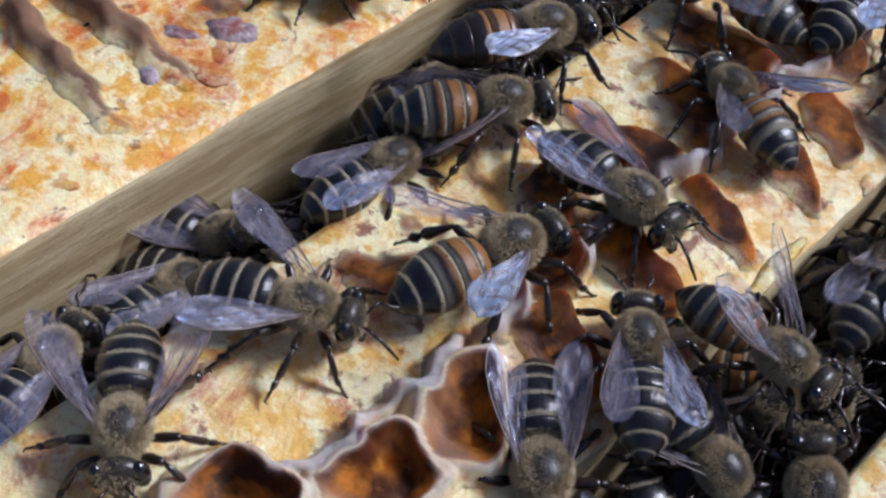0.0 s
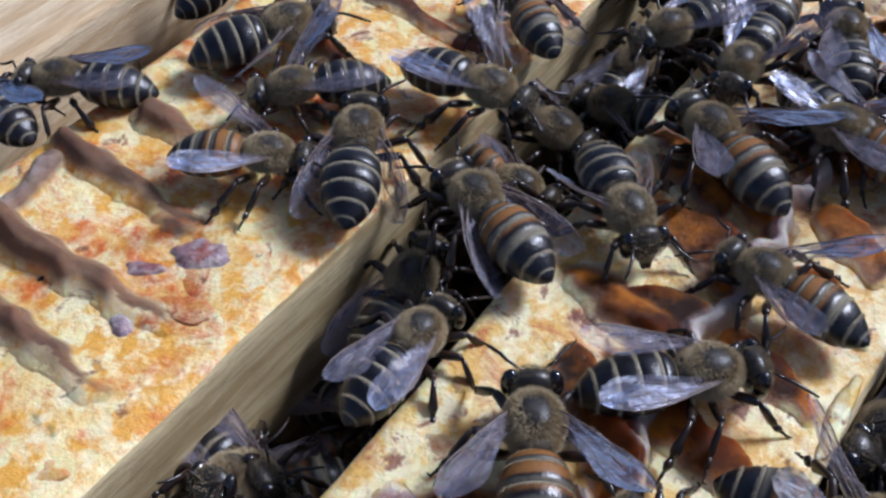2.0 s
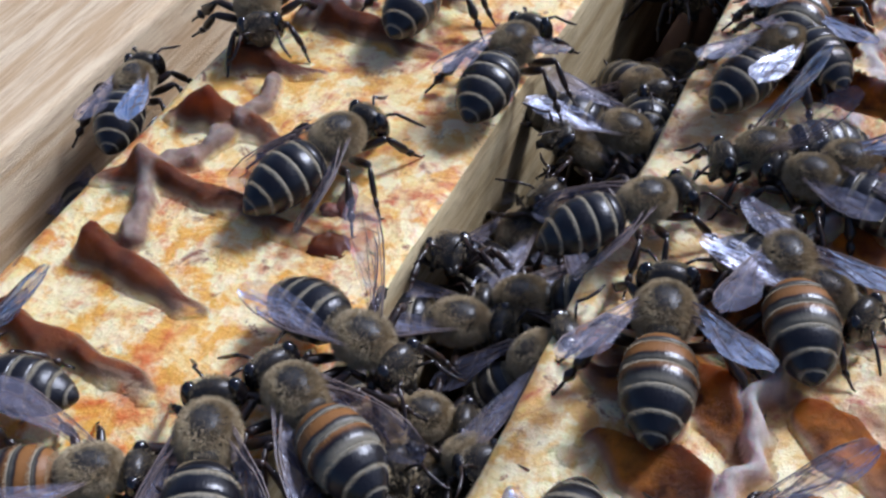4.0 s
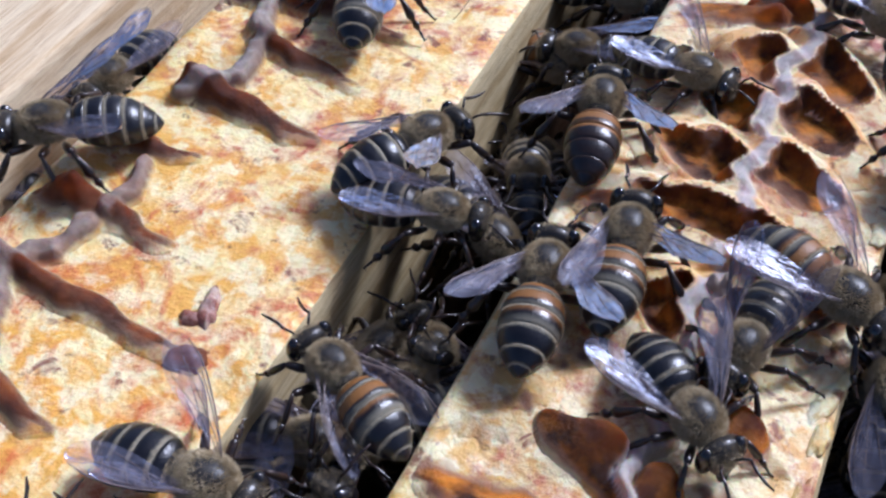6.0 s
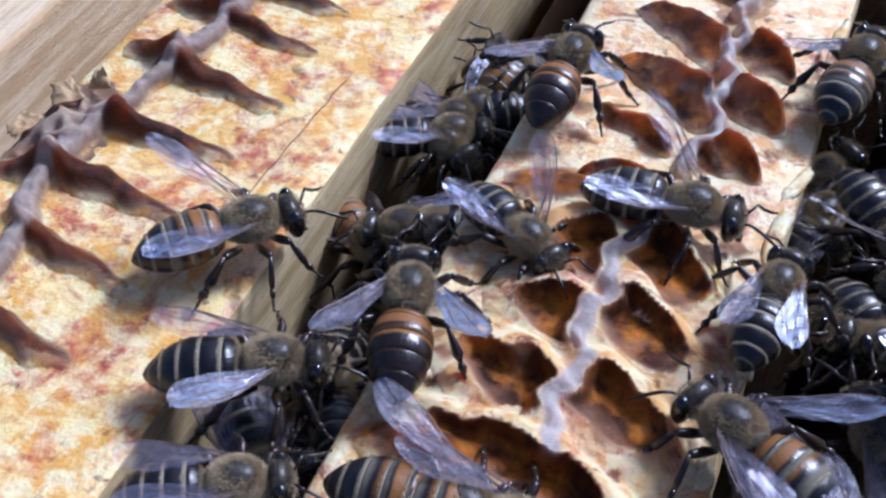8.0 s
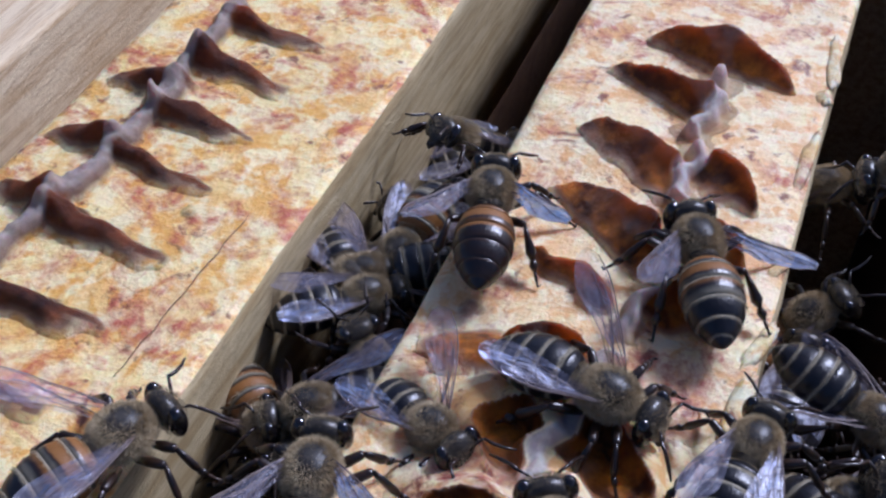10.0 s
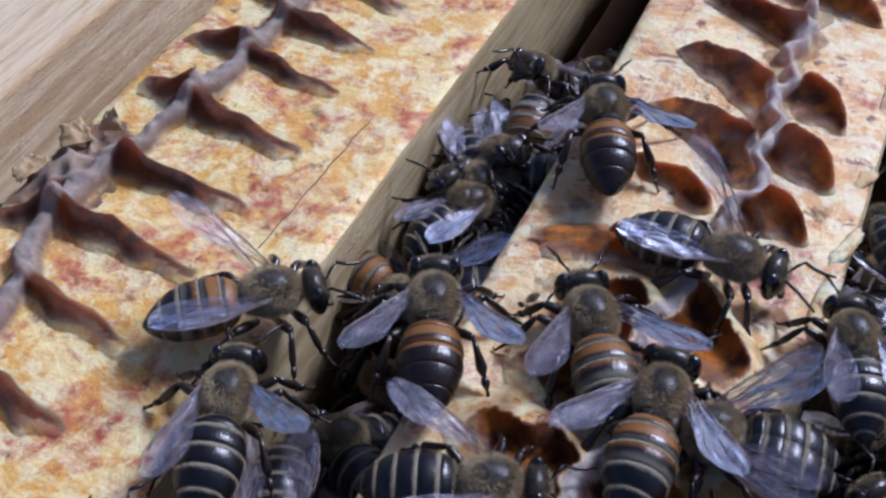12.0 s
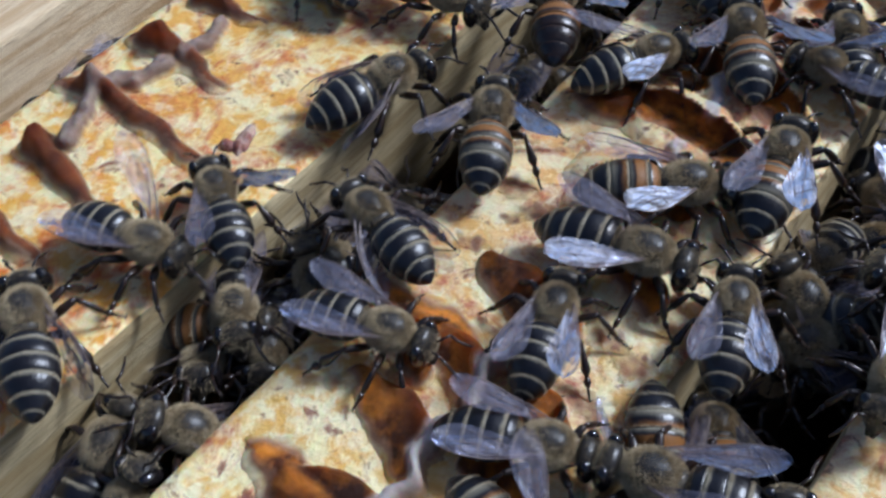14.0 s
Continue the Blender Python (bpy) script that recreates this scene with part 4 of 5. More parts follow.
def crawl(coat, wing, size, rows, step=()):
    """A bee that follows rows of seconds, x, y, z in mm, pitch and heading in degrees; step: from when to when its legs walk."""
    bee = worker(coat, wing, size)
    walk(bee, [(t, pose(x * M, y * M, z * M, 0, p, h)) for t, x, y, z, p, h in rows])
    if step:
        legs = [o for o in bee.children if o.name.startswith("leg")]
        for k, leg in enumerate(legs):
            at = leg.location.copy()
            sign = 1 if at.y > 0 else -1
            phase = 0 if k in (0, 3, 4) else math.pi
            times = [0.0] + [step[0] + 0.18 * i for i in range(int((step[1] - step[0]) / 0.18) + 1)] + [14.0]
            walk(leg, [(t, Matrix.Translation(at) @ pose(0, 0, 0, 6 * sign * max(0, math.cos(phase + t * 9)), 0, 15 * math.sin(phase + t * 9))) for t in times])
        feelers = [o for c in bee.children for o in c.children if o.name.startswith("antenna")]
        for k, feeler in enumerate(feelers):
            at = feeler.location.copy()
            times = [0.0] + [step[0] + 0.3 * i for i in range(int((step[1] - step[0]) / 0.3) + 1)] + [14.0]
            walk(feeler, [(t, Matrix.Translation(at) @ pose(0, 0, 0, 0, 14 * math.sin(t * 5 + k), 16 * math.sin(t * 4 + 2 * k))) for t in times])
    return bee


def crowd(rng, count, xs, ys, zs, tilt):
    """Bees that mill about in a gap or on the far bars."""
    for _ in range(count):
        x, y, z = rng.uniform(*xs), rng.uniform(*ys), rng.uniform(*zs)
        head, p, rows = rng.uniform(0, 360), rng.uniform(*tilt), []
        for t in (0, 2.5, 5, 7.5, 10, 12, 14):
            rows.append((t, x, y, z, p, head))
            x, y = min(max(x + rng.uniform(-1.5, 1.5), xs[0]), xs[1]), y + rng.uniform(-2, 2)
            head, p = head + rng.uniform(-35, 35), p + rng.uniform(-8, 8)
        crawl(rng.choice("dddo"), rng.choice("hzfz"), rng.uniform(0.86, 0.96), rows)


def motions():
    rng = random.Random(5)
    crowd(rng, 30, (35.5, 42.0), (-22, 130), (-9, -3), (-35, 35))
    crowd(rng, 20, (40.0, 60.0), (-15, 110), (0.2, 0.6), (-4, 4))
    crowd(rng, 14, (3.0, 7.5), (-30, 120), (-15, -9), (-40, 30))
    crowd(rng, 5, (-30.5, -28.5), (5, 80), (-12, -8), (-30, 20))
    crowd(random.Random(8), 10, (3.6, 6.9), (42, 96), (-8.5, -5.5), (-30, 15))
    crowd(random.Random(9), 7, (3.8, 6.8), (8, 42), (-7.5, -5.2), (-30, 15))
    crowd(random.Random(12), 6, (3.8, 6.8), (-26, 8), (-10, -7), (-30, 15))
    crawl("o", "v", 0.98, [(0, 21.3, 4.3, 0.0, 0, 76), (0.5, 20.3, 4.8, 0.0, 0, 104), (1, 18.4, 4.8, 0.0, 0, 117), (1.5, 18.7, 5.4, 0.0, 0, 123), (2, 19.0, 5.1, 0.0, 0, 124), (2.5, 18.3, 5.6, 0.0, 0, 129), (14, 18.3, 5.6, 0.0, 0, 129)], (0.0, 2.7))
    crawl("d", "v", 0.88, [(0, 16.4, -7.5, 0.0, 0, 30), (0.5, 17.1, -7.9, 0.0, 0, 11), (1, 19.9, -7.0, 0.0, 0, 8), (1.5, 21.8, -7.6, 0.0, 0, 4), (14, 21.8, -7.6, 0.0, 0, 4)], (0.0, 1.7))
    crawl("d", "f", 0.86, [(0, 6.0, -4.1, -6.3, -47, 19), (0.5, 6.0, -1.8, -3.5, 0, 49), (0.75, 5.3, -3.6, -4.7, -20, -6), (1, 4.9, -5.5, -5.8, -39, -57), (1.5, 3.9, -4.5, -6.2, -46, -77), (2, 3.8, -6.2, -6.4, -50, -78), (2.5, 3.1, -6.2, -6.4, -50, -80), (14, 3.1, -6.2, -6.4, -50, -80)])
    crawl("d", "v", 0.86, [(0, 16.0, -19.7, 0.0, 0, -40), (0.5, 18.4, -21.4, 0.0, 0, -44), (14, 18.4, -21.4, 0.0, 0, -44)])
    crawl("d", "h", 0.86, [(0, 30.8, 5.0, 0.0, 0, 132), (0.5, 29.1, 4.2, 0.0, 0, 140), (1, 29.0, 3.7, 0.0, 0, 155), (1.5, 28.2, 3.5, 0.0, 0, 179), (14, 28.2, 3.5, 0.0, 0, 179)], (0.0, 1.7))
    crawl("o", "u", 0.86, [(0, 37.2, 10.3, 0.0, 0, 3), (0.5, 37.4, 10.6, 0.0, 0, -6), (1, 37.8, 9.9, 0.0, 0, -5), (1.5, 35.6, 10.4, 0.0, 0, 14), (2, 35.9, 9.3, 0.0, 0, 8), (14, 35.9, 9.3, 0.0, 0, 8)], (0.0, 2.2))
    crawl("d", "h", 0.92, [(0, 32.2, -4.5, -2.0, 0, -45), (0.5, 30.5, -4.0, -2.0, 0, -48), (1, 31.4, -4.6, -2.0, 0, -48), (14, 31.4, -4.6, -2.0, 0, -48)])
    crawl("o", "v", 0.86, [(0, -7.4, 13.4, 0.0, 0, 40), (1, -7.4, 13.4, 0.0, 0, 40), (1.5, -7.9, 13.5, 0.0, 0, 32), (2, -7.9, 13.5, 0.0, 0, 30), (2.5, -7.9, 12.9, 0.0, 0, 34), (3, -7.1, 13.2, 0.0, 0, 32), (3.5, -6.9, 12.8, 0.0, 0, 29), (4, -7.0, 13.0, 0.0, 0, 26), (14, -7.0, 13.0, 0.0, 0, 26)], (0.8, 4.2))
    crawl("d", "b", 0.86, [(0, -8.8, 20.7, 0.0, 0, -124), (1.5, -8.8, 20.7, 0.0, 0, -124), (2, -11.3, 19.9, 0.0, 0, -133), (2.5, -11.4, 18.6, 0.0, 0, -137), (3, -14.0, 18.2, 0.0, 0, -149), (3.5, -18.6, 15.3, 0.0, 0, -166), (14, -18.6, 15.3, 0.0, 0, -166)], (1.3, 3.7))
    crawl("d", "f", 0.86, [(0, 7.5, -19.3, -3.2, 0, 108), (0.5, 7.5, -16.0, -5.9, -40, 93), (1, 6.6, -14.5, -5.9, -39, 90), (1.5, 5.2, -12.4, -6.2, -45, 89), (14, 5.2, -12.4, -6.2, -45, 89)])
    crawl("d", "f", 0.89, [(0, -27.4, 11.5, -1.2, 0, -151), (2, -27.4, 11.5, -1.2, 0, -151), (2.5, -28.6, 7.2, -1.2, 0, -131), (14, -28.6, 7.2, -1.2, 0, -131)])
    crawl("d", "f", 0.88, [(0, -32.7, 7.4, -2.0, 0, 173), (2.5, -32.7, 7.4, -2.0, 0, 173), (3, -33.5, 15.5, -3.2, 0, 167), (3.5, -32.2, 21.3, -5.7, -37, 174), (14, -32.2, 21.3, -5.7, -37, 174)])
    crawl("x", "v", 0.98, [(0, 10.1, 19.5, 1.0, 0, 61), (0.5, -1.2, 27.1, 1.0, 0, 125), (1, -9.1, 38.8, 0.0, 0, 135), (1.5, -7.7, 42.3, -8.5, -36, 142), (2, -6.8, 51.4, -13.0, 0, 136), (4.2, -6.8, 49.3, -13.0, 0, 136), (6.3, 11.8, 67.8, 0.0, 0, 99), (6.5, 11.6, 67.5, 0.0, 0, 103), (7, 10.9, 67.9, 0.0, 0, 107), (7.5, 10.9, 68.7, 0.0, 0, 108), (8, 11.2, 67.8, 0.0, 0, 107), (8.5, 10.9, 67.4, 0.0, 0, 109), (9, 11.7, 69.3, 0.0, 0, 105), (11.3, 9.7, 71.7, 0.0, 0, 109), (11.5, 9.5, 72.9, 0.0, 0, 110), (12, 9.6, 72.5, 0.0, 0, 113), (12.5, 8.8, 71.6, 0.0, 0, 120), (13, 7.8, 71.0, 0.0, 0, 118), (13.5, 6.0, 65.3, 0.0, 0, 122), (14, 6.0, 65.3, 0.0, 0, 122)], (0.0, 13.7))
    crawl("o", "a", 0.98, [(0, -10.9, 62.4, 0.0, 0, 90), (4, -10.9, 62.4, 0.0, 0, 90), (4.2, -9.6, 63.6, 0.0, 0, 84), (6.3, -12.5, 72.8, 0.0, 0, 121), (6.5, -11.5, 69.9, 0.0, 0, 127), (7, -7.3, 69.7, 0.0, 0, 75), (7.5, -4.3, 68.3, 0.0, 0, 63), (8, -1.6, 69.4, 0.0, 0, 44), (8.5, 2.8, 70.8, 0.0, 0, 38), (9, -0.1, 68.9, 0.0, 0, 64), (11.3, -0.2, 68.9, 0.0, 0, 57), (11.5, -0.2, 69.6, 0.0, 0, 42), (12, -0.3, 68.8, 0.0, 0, 39), (12.5, 0.4, 70.0, 0.0, 0, 37), (13, -1.5, 68.5, 0.0, 0, 33), (13.5, -0.5, 66.2, 0.0, 0, 17), (13.7, 0.2, 65.5, 0.0, 0, 7), (14, -1.5, 60.0, 0.0, 0, 2)], (3.8, 14.0))
    crawl("o", "z", 0.86, [(0, -4.1, 38.5, 0.0, 0, 150), (2, -4.1, 38.5, 0.0, 0, 150), (2.25, -1.4, 39.1, -2.2, -25, 193), (2.5, 0.7, 39.3, -4.4, -50, 243), (3, 1.7, 37.4, -4.4, -50, 304), (4.2, 1.7, 37.4, -4.4, -50, 304), (4.9, 2.7, 37.0, -2.9, -33, 245), (5.6, 3.8, 36.7, -1.5, -17, 186), (6.3, 4.9, 36.4, 0.0, 0, 126), (6.5, 5.5, 37.5, 0.0, 0, 110), (7, 4.6, 39.8, -5.2, -50, 107), (9.2, 4.6, 39.8, -5.2, -50, 107), (11.3, 5.2, 39.8, -40.0, 50, 107), (14, 5.2, 39.8, -40.0, 50, 107)], (1.8, 7.2))
    crawl("d", "v", 0.86, [(0, 38.5, 43.7, -40.0, 50, -15), (2.5, 38.5, 43.7, -40.0, 50, -15), (3.5, 22.4, 43.7, 0.0, 0, -15), (3.67, 22.2, 45.1, 0.0, 0, -71), (3.83, 22.1, 46.7, 0.0, 0, -129), (4, 21.8, 48.3, 0.0, 0, -192), (4.77, 23.2, 45.9, 0.0, 0, -137), (5.53, 24.5, 43.6, 0.0, 0, -80), (6.3, 25.8, 41.3, 0.0, 0, -25), (6.5, 25.8, 41.7, 0.0, 0, -20), (7, 26.7, 41.3, 0.0, 0, -13), (9.2, 26.7, 41.3, 0.0, 0, -13), (11.3, 38.5, 41.3, -40.0, 50, -13), (14, 38.5, 41.3, -40.0, 50, -13)], (3.3, 7.2))
    crawl("d", "u", 0.86, [(0, 5.2, 49.0, -40.0, 50, -182), (2.5, 5.2, 49.0, -40.0, 50, -182), (3.5, 15.3, 49.0, 0.0, 0, -182), (4, 18.3, 49.8, 0.0, 0, -147), (4.2, 17.9, 49.9, 0.0, 0, -163), (6.3, 29.1, 46.8, 0.0, 0, -94), (6.5, 30.3, 46.1, 0.0, 0, -93), (7, 29.5, 47.5, 0.0, 0, -94), (9.2, 29.5, 47.5, 0.0, 0, -94), (11.3, 38.5, 47.5, -40.0, 50, -94), (14, 38.5, 47.5, -40.0, 50, -94)], (3.3, 7.2))
    crawl("d", "a", 0.96, [(0, 28.4, 84.9, 0.0, 0, -38), (6.3, 28.4, 84.9, 0.0, 0, -38), (6.5, 29.1, 84.0, 0.0, 0, -31), (7, 28.0, 81.9, 0.0, 0, -31), (7.5, 26.4, 83.5, 0.0, 0, -1), (8, 26.3, 83.0, 0.0, 0, 2), (8.5, 26.5, 81.5, 0.0, 0, -16), (9, 26.2, 80.9, 0.0, 0, -7), (9.2, 25.1, 81.2, 0.0, 0, -13), (11.3, 25.4, 82.5, 0.0, 0, 8), (11.5, 25.7, 83.0, 0.0, 0, 16), (12, 26.0, 84.3, 0.0, 0, -1), (12.5, 26.1, 84.6, 0.0, 0, -1), (13, 26.5, 85.3, 0.0, 0, 1), (13.5, 27.9, 86.9, 0.0, 0, -13), (14, 27.9, 86.9, 0.0, 0, -13)], (6.1, 13.7))
    crawl("d", "a", 0.86, [(0, 4.6, 45.5, 0.0, 0, -101), (1.5, 4.6, 45.5, 0.0, 0, -101), (2, 8.1, 41.8, 0.0, 0, -116), (2.5, 9.3, 42.4, 0.0, 0, -157), (3, 10.1, 47.7, 0.0, 0, -172), (3.5, 16.6, 64.4, 0.0, 0, -227), (4.2, 16.6, 64.4, 0.0, 0, -227), (4.9, 16.4, 68.1, -0.3, 0, -280), (5.6, 16.3, 71.8, -0.7, 0, -335), (6.3, 16.2, 75.5, -1.0, 0, -389), (6.5, 16.5, 76.8, -1.0, 0, -396), (7, 16.5, 77.8, -1.0, 0, -394), (7.5, 16.6, 77.0, -1.0, 0, -385), (8, 16.3, 76.7, -1.0, 0, -389), (8.5, 16.6, 76.5, -1.0, 0, -385), (9, 16.8, 76.8, -1.0, 0, -390), (11.3, 15.2, 79.1, -4.1, -43, -388), (11.5, 15.1, 80.0, -3.9, -40, -392), (12, 14.9, 77.8, -4.3, -47, -390), (12.5, 16.2, 78.8, 0.0, 0, -384), (13, 17.0, 77.4, 0.0, 0, -386), (14, 17.0, 77.4, 0.0, 0, -386)], (1.3, 13.2))
    crawl("x", "v", 0.98, [(0, 12.5, 95.9, 0.0, 0, 91), (7.5, 12.5, 95.9, 0.0, 0, 91), (8, 12.9, 96.0, 0.0, 0, 90), (8.5, 13.1, 95.0, 0.0, 0, 87), (9, 12.6, 95.8, 0.0, 0, 102), (9.2, 12.6, 95.9, 0.0, 0, 101), (11.3, 12.4, 95.3, 0.0, 0, 110), (11.5, 13.5, 94.7, 0.0, 0, 109), (12, 13.1, 95.2, 0.0, 0, 113), (12.5, 13.1, 95.0, 0.0, 0, 113), (13, 13.1, 95.4, 0.0, 0, 111), (14, 13.1, 95.4, 0.0, 0, 111)], (7.3, 13.2))
    crawl("d", "h", 0.86, [(0, 34.8, 73.1, 0.0, 0, 79), (6.5, 34.8, 73.1, 0.0, 0, 79), (7, 34.3, 72.5, 0.0, 0, 79), (7.5, 31.8, 76.2, 0.0, 0, 78), (8, 33.4, 78.2, 0.0, 0, 84), (8.5, 33.7, 78.3, 0.0, 0, 79), (9, 33.8, 80.5, 0.0, 0, 75), (9.2, 34.0, 81.4, 0.0, 0, 75), (11.3, 33.4, 81.8, 0.0, 0, 119), (11.5, 34.3, 82.0, 0.0, 0, 125), (12, 34.6, 81.1, 0.0, 0, 108), (12.5, 34.4, 80.5, 0.0, 0, 109), (13, 33.1, 78.8, 0.0, 0, 122), (14, 33.1, 78.8, 0.0, 0, 122)], (6.3, 13.2))
    crawl("d", "v", 0.98, [(0, -21.0, 51.8, 0.0, 0, -52), (3.5, -21.0, 51.8, 0.0, 0, -52), (4, -22.3, 53.3, 0.0, 0, -54), (4.2, -22.9, 53.6, 0.0, 0, -64), (5.25, -24.1, 48.5, 0.0, 0, -108), (6.3, -25.3, 43.4, 0.0, 0, -154), (6.5, -24.1, 41.0, 0.0, 0, -154), (9.2, -24.1, 41.0, 0.0, 0, -154), (11.3, -28.9, 41.0, -40.0, 50, -154), (14, -28.9, 41.0, -40.0, 50, -154)], (3.3, 6.7))
    crawl("d", "f", 0.86, [(0, 5.2, 99.4, -4.4, -50, -137), (8, 5.2, 99.4, -4.4, -50, -137), (8.5, 5.5, 104.0, -4.4, -50, -105), (9, 5.9, 107.8, -4.1, -44, -114), (11.3, 3.6, 101.7, -4.4, -50, -106), (11.5, 4.5, 104.2, -4.4, -50, -103), (12, 3.9, 102.5, -4.2, -45, -102), (12.5, 3.5, 101.8, -4.4, -50, -100), (14, 3.5, 101.8, -4.4, -50, -100)])
    crawl("d", "z", 0.86, [(0, 5.2, 89.0, -40.0, 50, -25), (9.2, 5.2, 89.0, -40.0, 50, -25), (11.3, 5.4, 89.0, -5.1, -48, -25), (11.5, 6.6, 91.6, -4.8, -41, -26), (12, 6.7, 92.7, -4.9, -43, -28), (12.5, 6.9, 92.9, -5.1, -48, -35), (14, 6.9, 92.9, -5.1, -48, -35)])
    crawl("d", "f", 0.86, [(0, 5.2, 77.9, -40.0, 50, -72), (7, 5.2, 77.9, -40.0, 50, -72), (8, 8.6, 77.9, -4.8, -42, -72), (8.5, 7.5, 82.6, -5.2, -50, -85), (8.75, 8.1, 83.9, -4.8, -50, -149), (9, 8.4, 82.5, -4.4, -50, -215), (11.3, 4.9, 87.5, -5.2, -50, -218), (11.4, 5.9, 86.3, -4.8, -50, -171), (11.5, 6.8, 85.9, -4.4, -50, -124), (12, 3.1, 87.8, -5.1, -47, -195), (12.5, 3.1, 85.0, 0.0, 0, -145), (13, 3.8, 77.9, -2.5, -37, -126), (14, 3.8, 77.9, -2.5, -37, -126)])
    crawl("o", "v", 0.98, [(0, 34.9, 111.2, 0.0, 0, 87), (7.5, 34.9, 111.2, 0.0, 0, 87), (8, 34.7, 105.2, 0.0, 0, 80), (8.5, 35.3, 105.7, 0.0, 0, 68), (9, 34.6, 106.0, 0.0, 0, 94), (11.3, 18.8, 77.4, 0.0, 0, 123), (11.5, 19.4, 76.4, 0.0, 0, 125), (12, 19.2, 75.5, 0.0, 0, 122), (12.5, 15.1, 70.8, 0.0, 0, 162), (13, 13.4, 74.9, 0.0, 0, 129), (13.5, 12.3, 77.0, 0.0, 0, 137), (14, 12.3, 77.0, 0.0, 0, 137)], (7.3, 13.7))
    crawl("d", "b", 0.95, [(0, -3.2, 58.7, 0.0, 0, 103), (3, -3.2, 58.7, 0.0, 0, 103), (3.5, -3.4, 59.1, 0.0, 0, 104), (4, -1.1, 54.9, 0.0, 0, 89), (4.2, -0.1, 54.4, 0.0, 0, 78), (6.3, 1.1, 58.6, 0.0, 0, 54), (6.5, 2.6, 61.1, 0.0, 0, 47), (7, 2.8, 59.7, 0.0, 0, 33), (7.5, 5.0, 59.2, 0.0, 0, 27), (8, 5.7, 59.3, 0.0, 0, 26), (8.5, 6.5, 58.8, 0.0, 0, 20), (9.2, 6.5, 58.8, 0.0, 0, 20), (10.35, 4.6, 60.5, 0.0, 0, 64), (11.5, 2.8, 62.1, 0.0, 0, 108), (12, 1.5, 60.8, 0.0, 0, 109), (12.5, -1.8, 58.2, 0.0, 0, 145), (13, -9.9, 56.9, 0.0, 0, 167), (13.5, -16.1, 55.7, 0.0, 0, 169), (13.7, -15.6, 58.3, 0.0, 0, 155), (14, -15.6, 58.3, 0.0, 0, 155)], (2.8, 13.9))
    crawl("d", "z", 0.96, [(0, -16.2, 25.3, 0.0, 0, 61), (2, -16.2, 25.3, 0.0, 0, 61), (2.5, -13.4, 29.1, 0.0, 0, 52), (3, -12.4, 34.3, 0.0, 0, 57), (3.5, -9.4, 38.8, 0.0, 0, 73), (4, -8.1, 41.1, 0.0, 0, 71), (4.2, -7.8, 42.4, 0.0, 0, 71), (6.3, 5.2, 41.4, -40.0, 50, 72), (9.2, 5.2, 49.2, -40.0, 50, 68), (11.3, -0.2, 48.2, 0.0, 0, 69), (12.5, -0.2, 48.2, 0.0, 0, 69), (13, -2.0, 45.7, 0.0, 0, 112), (13.5, -0.3, 46.8, 0.0, 0, 89), (13.7, 1.9, 47.5, 0.0, 0, 86), (14, 0.9, 49.0, 0.0, 0, 72)], (1.8, 14.0))
    crawl("d", "v", 0.90, [(0, 5.2, 61.9, -40.0, 50, 22), (9.2, 5.2, 61.9, -40.0, 50, 22), (12, 18.2, 61.9, 0.0, 0, 22), (12.5, 20.0, 60.7, 0.0, 0, 11), (13, 20.4, 62.3, 0.0, 0, 19), (13.5, 17.2, 65.3, 0.0, 0, 62), (13.7, 18.4, 63.9, 0.0, 0, 61), (14, 16.8, 63.6, 0.0, 0, 60)], (11.8, 14.0))
    crawl("o", "v", 0.98, [(0, 13.9, 34.4, 0.0, 0, -177), (1, 13.9, 34.4, 0.0, 0, -177), (1.5, 15.1, 32.6, 0.0, 0, -191), (2, 16.1, 32.9, 0.0, 0, -207), (2.5, 14.8, 32.7, 0.0, 0, -220), (3, 16.3, 32.8, 0.0, 0, -224), (3.5, 16.4, 32.2, 0.0, 0, -252), (4, 17.0, 33.9, 0.0, 0, -256), (4.2, 16.6, 32.7, 0.0, 0, -245), (4.9, 22.3, 40.6, 0.0, 0, -298), (5.6, 27.9, 48.5, 0.0, 0, -351), (6.3, 33.6, 56.4, 0.0, 0, -404), (6.5, 34.2, 55.8, 0.0, 0, -407), (7, 33.5, 57.4, 0.0, 0, -405), (7.5, 34.3, 59.0, 0.0, 0, -382), (7.67, 33.7, 61.2, 0.0, 0, -322), (7.83, 33.3, 63.5, 0.0, 0, -265), (8, 33.1, 65.6, 0.0, 0, -206), (8.5, 28.0, 68.8, 0.0, 0, -197), (9, 25.2, 71.9, 0.0, 0, -208), (11.3, 25.1, 71.4, 0.0, 0, -266), (12, 25.1, 71.4, 0.0, 0, -266), (12.5, 23.6, 71.6, 0.0, 0, -261), (13, 24.0, 69.7, 0.0, 0, -251), (13.5, 22.4, 72.0, 0.0, 0, -240), (13.7, 24.9, 70.2, 0.0, 0, -242), (14, 21.2, 70.2, 0.0, 0, -236)], (0.8, 14.0))
    crawl("d", "v", 0.86, [(0, 38.5, 70.8, -40.0, 50, -169), (9.2, 38.5, 70.8, -40.0, 50, -169), (12, 28.6, 70.8, 0.0, 0, -169), (12.5, 31.6, 71.6, 0.0, 0, -215), (13, 28.7, 74.8, 0.0, 0, -219), (13.5, 28.2, 75.0, 0.0, 0, -238), (14, 28.2, 75.0, 0.0, 0, -238)], (11.8, 13.7))
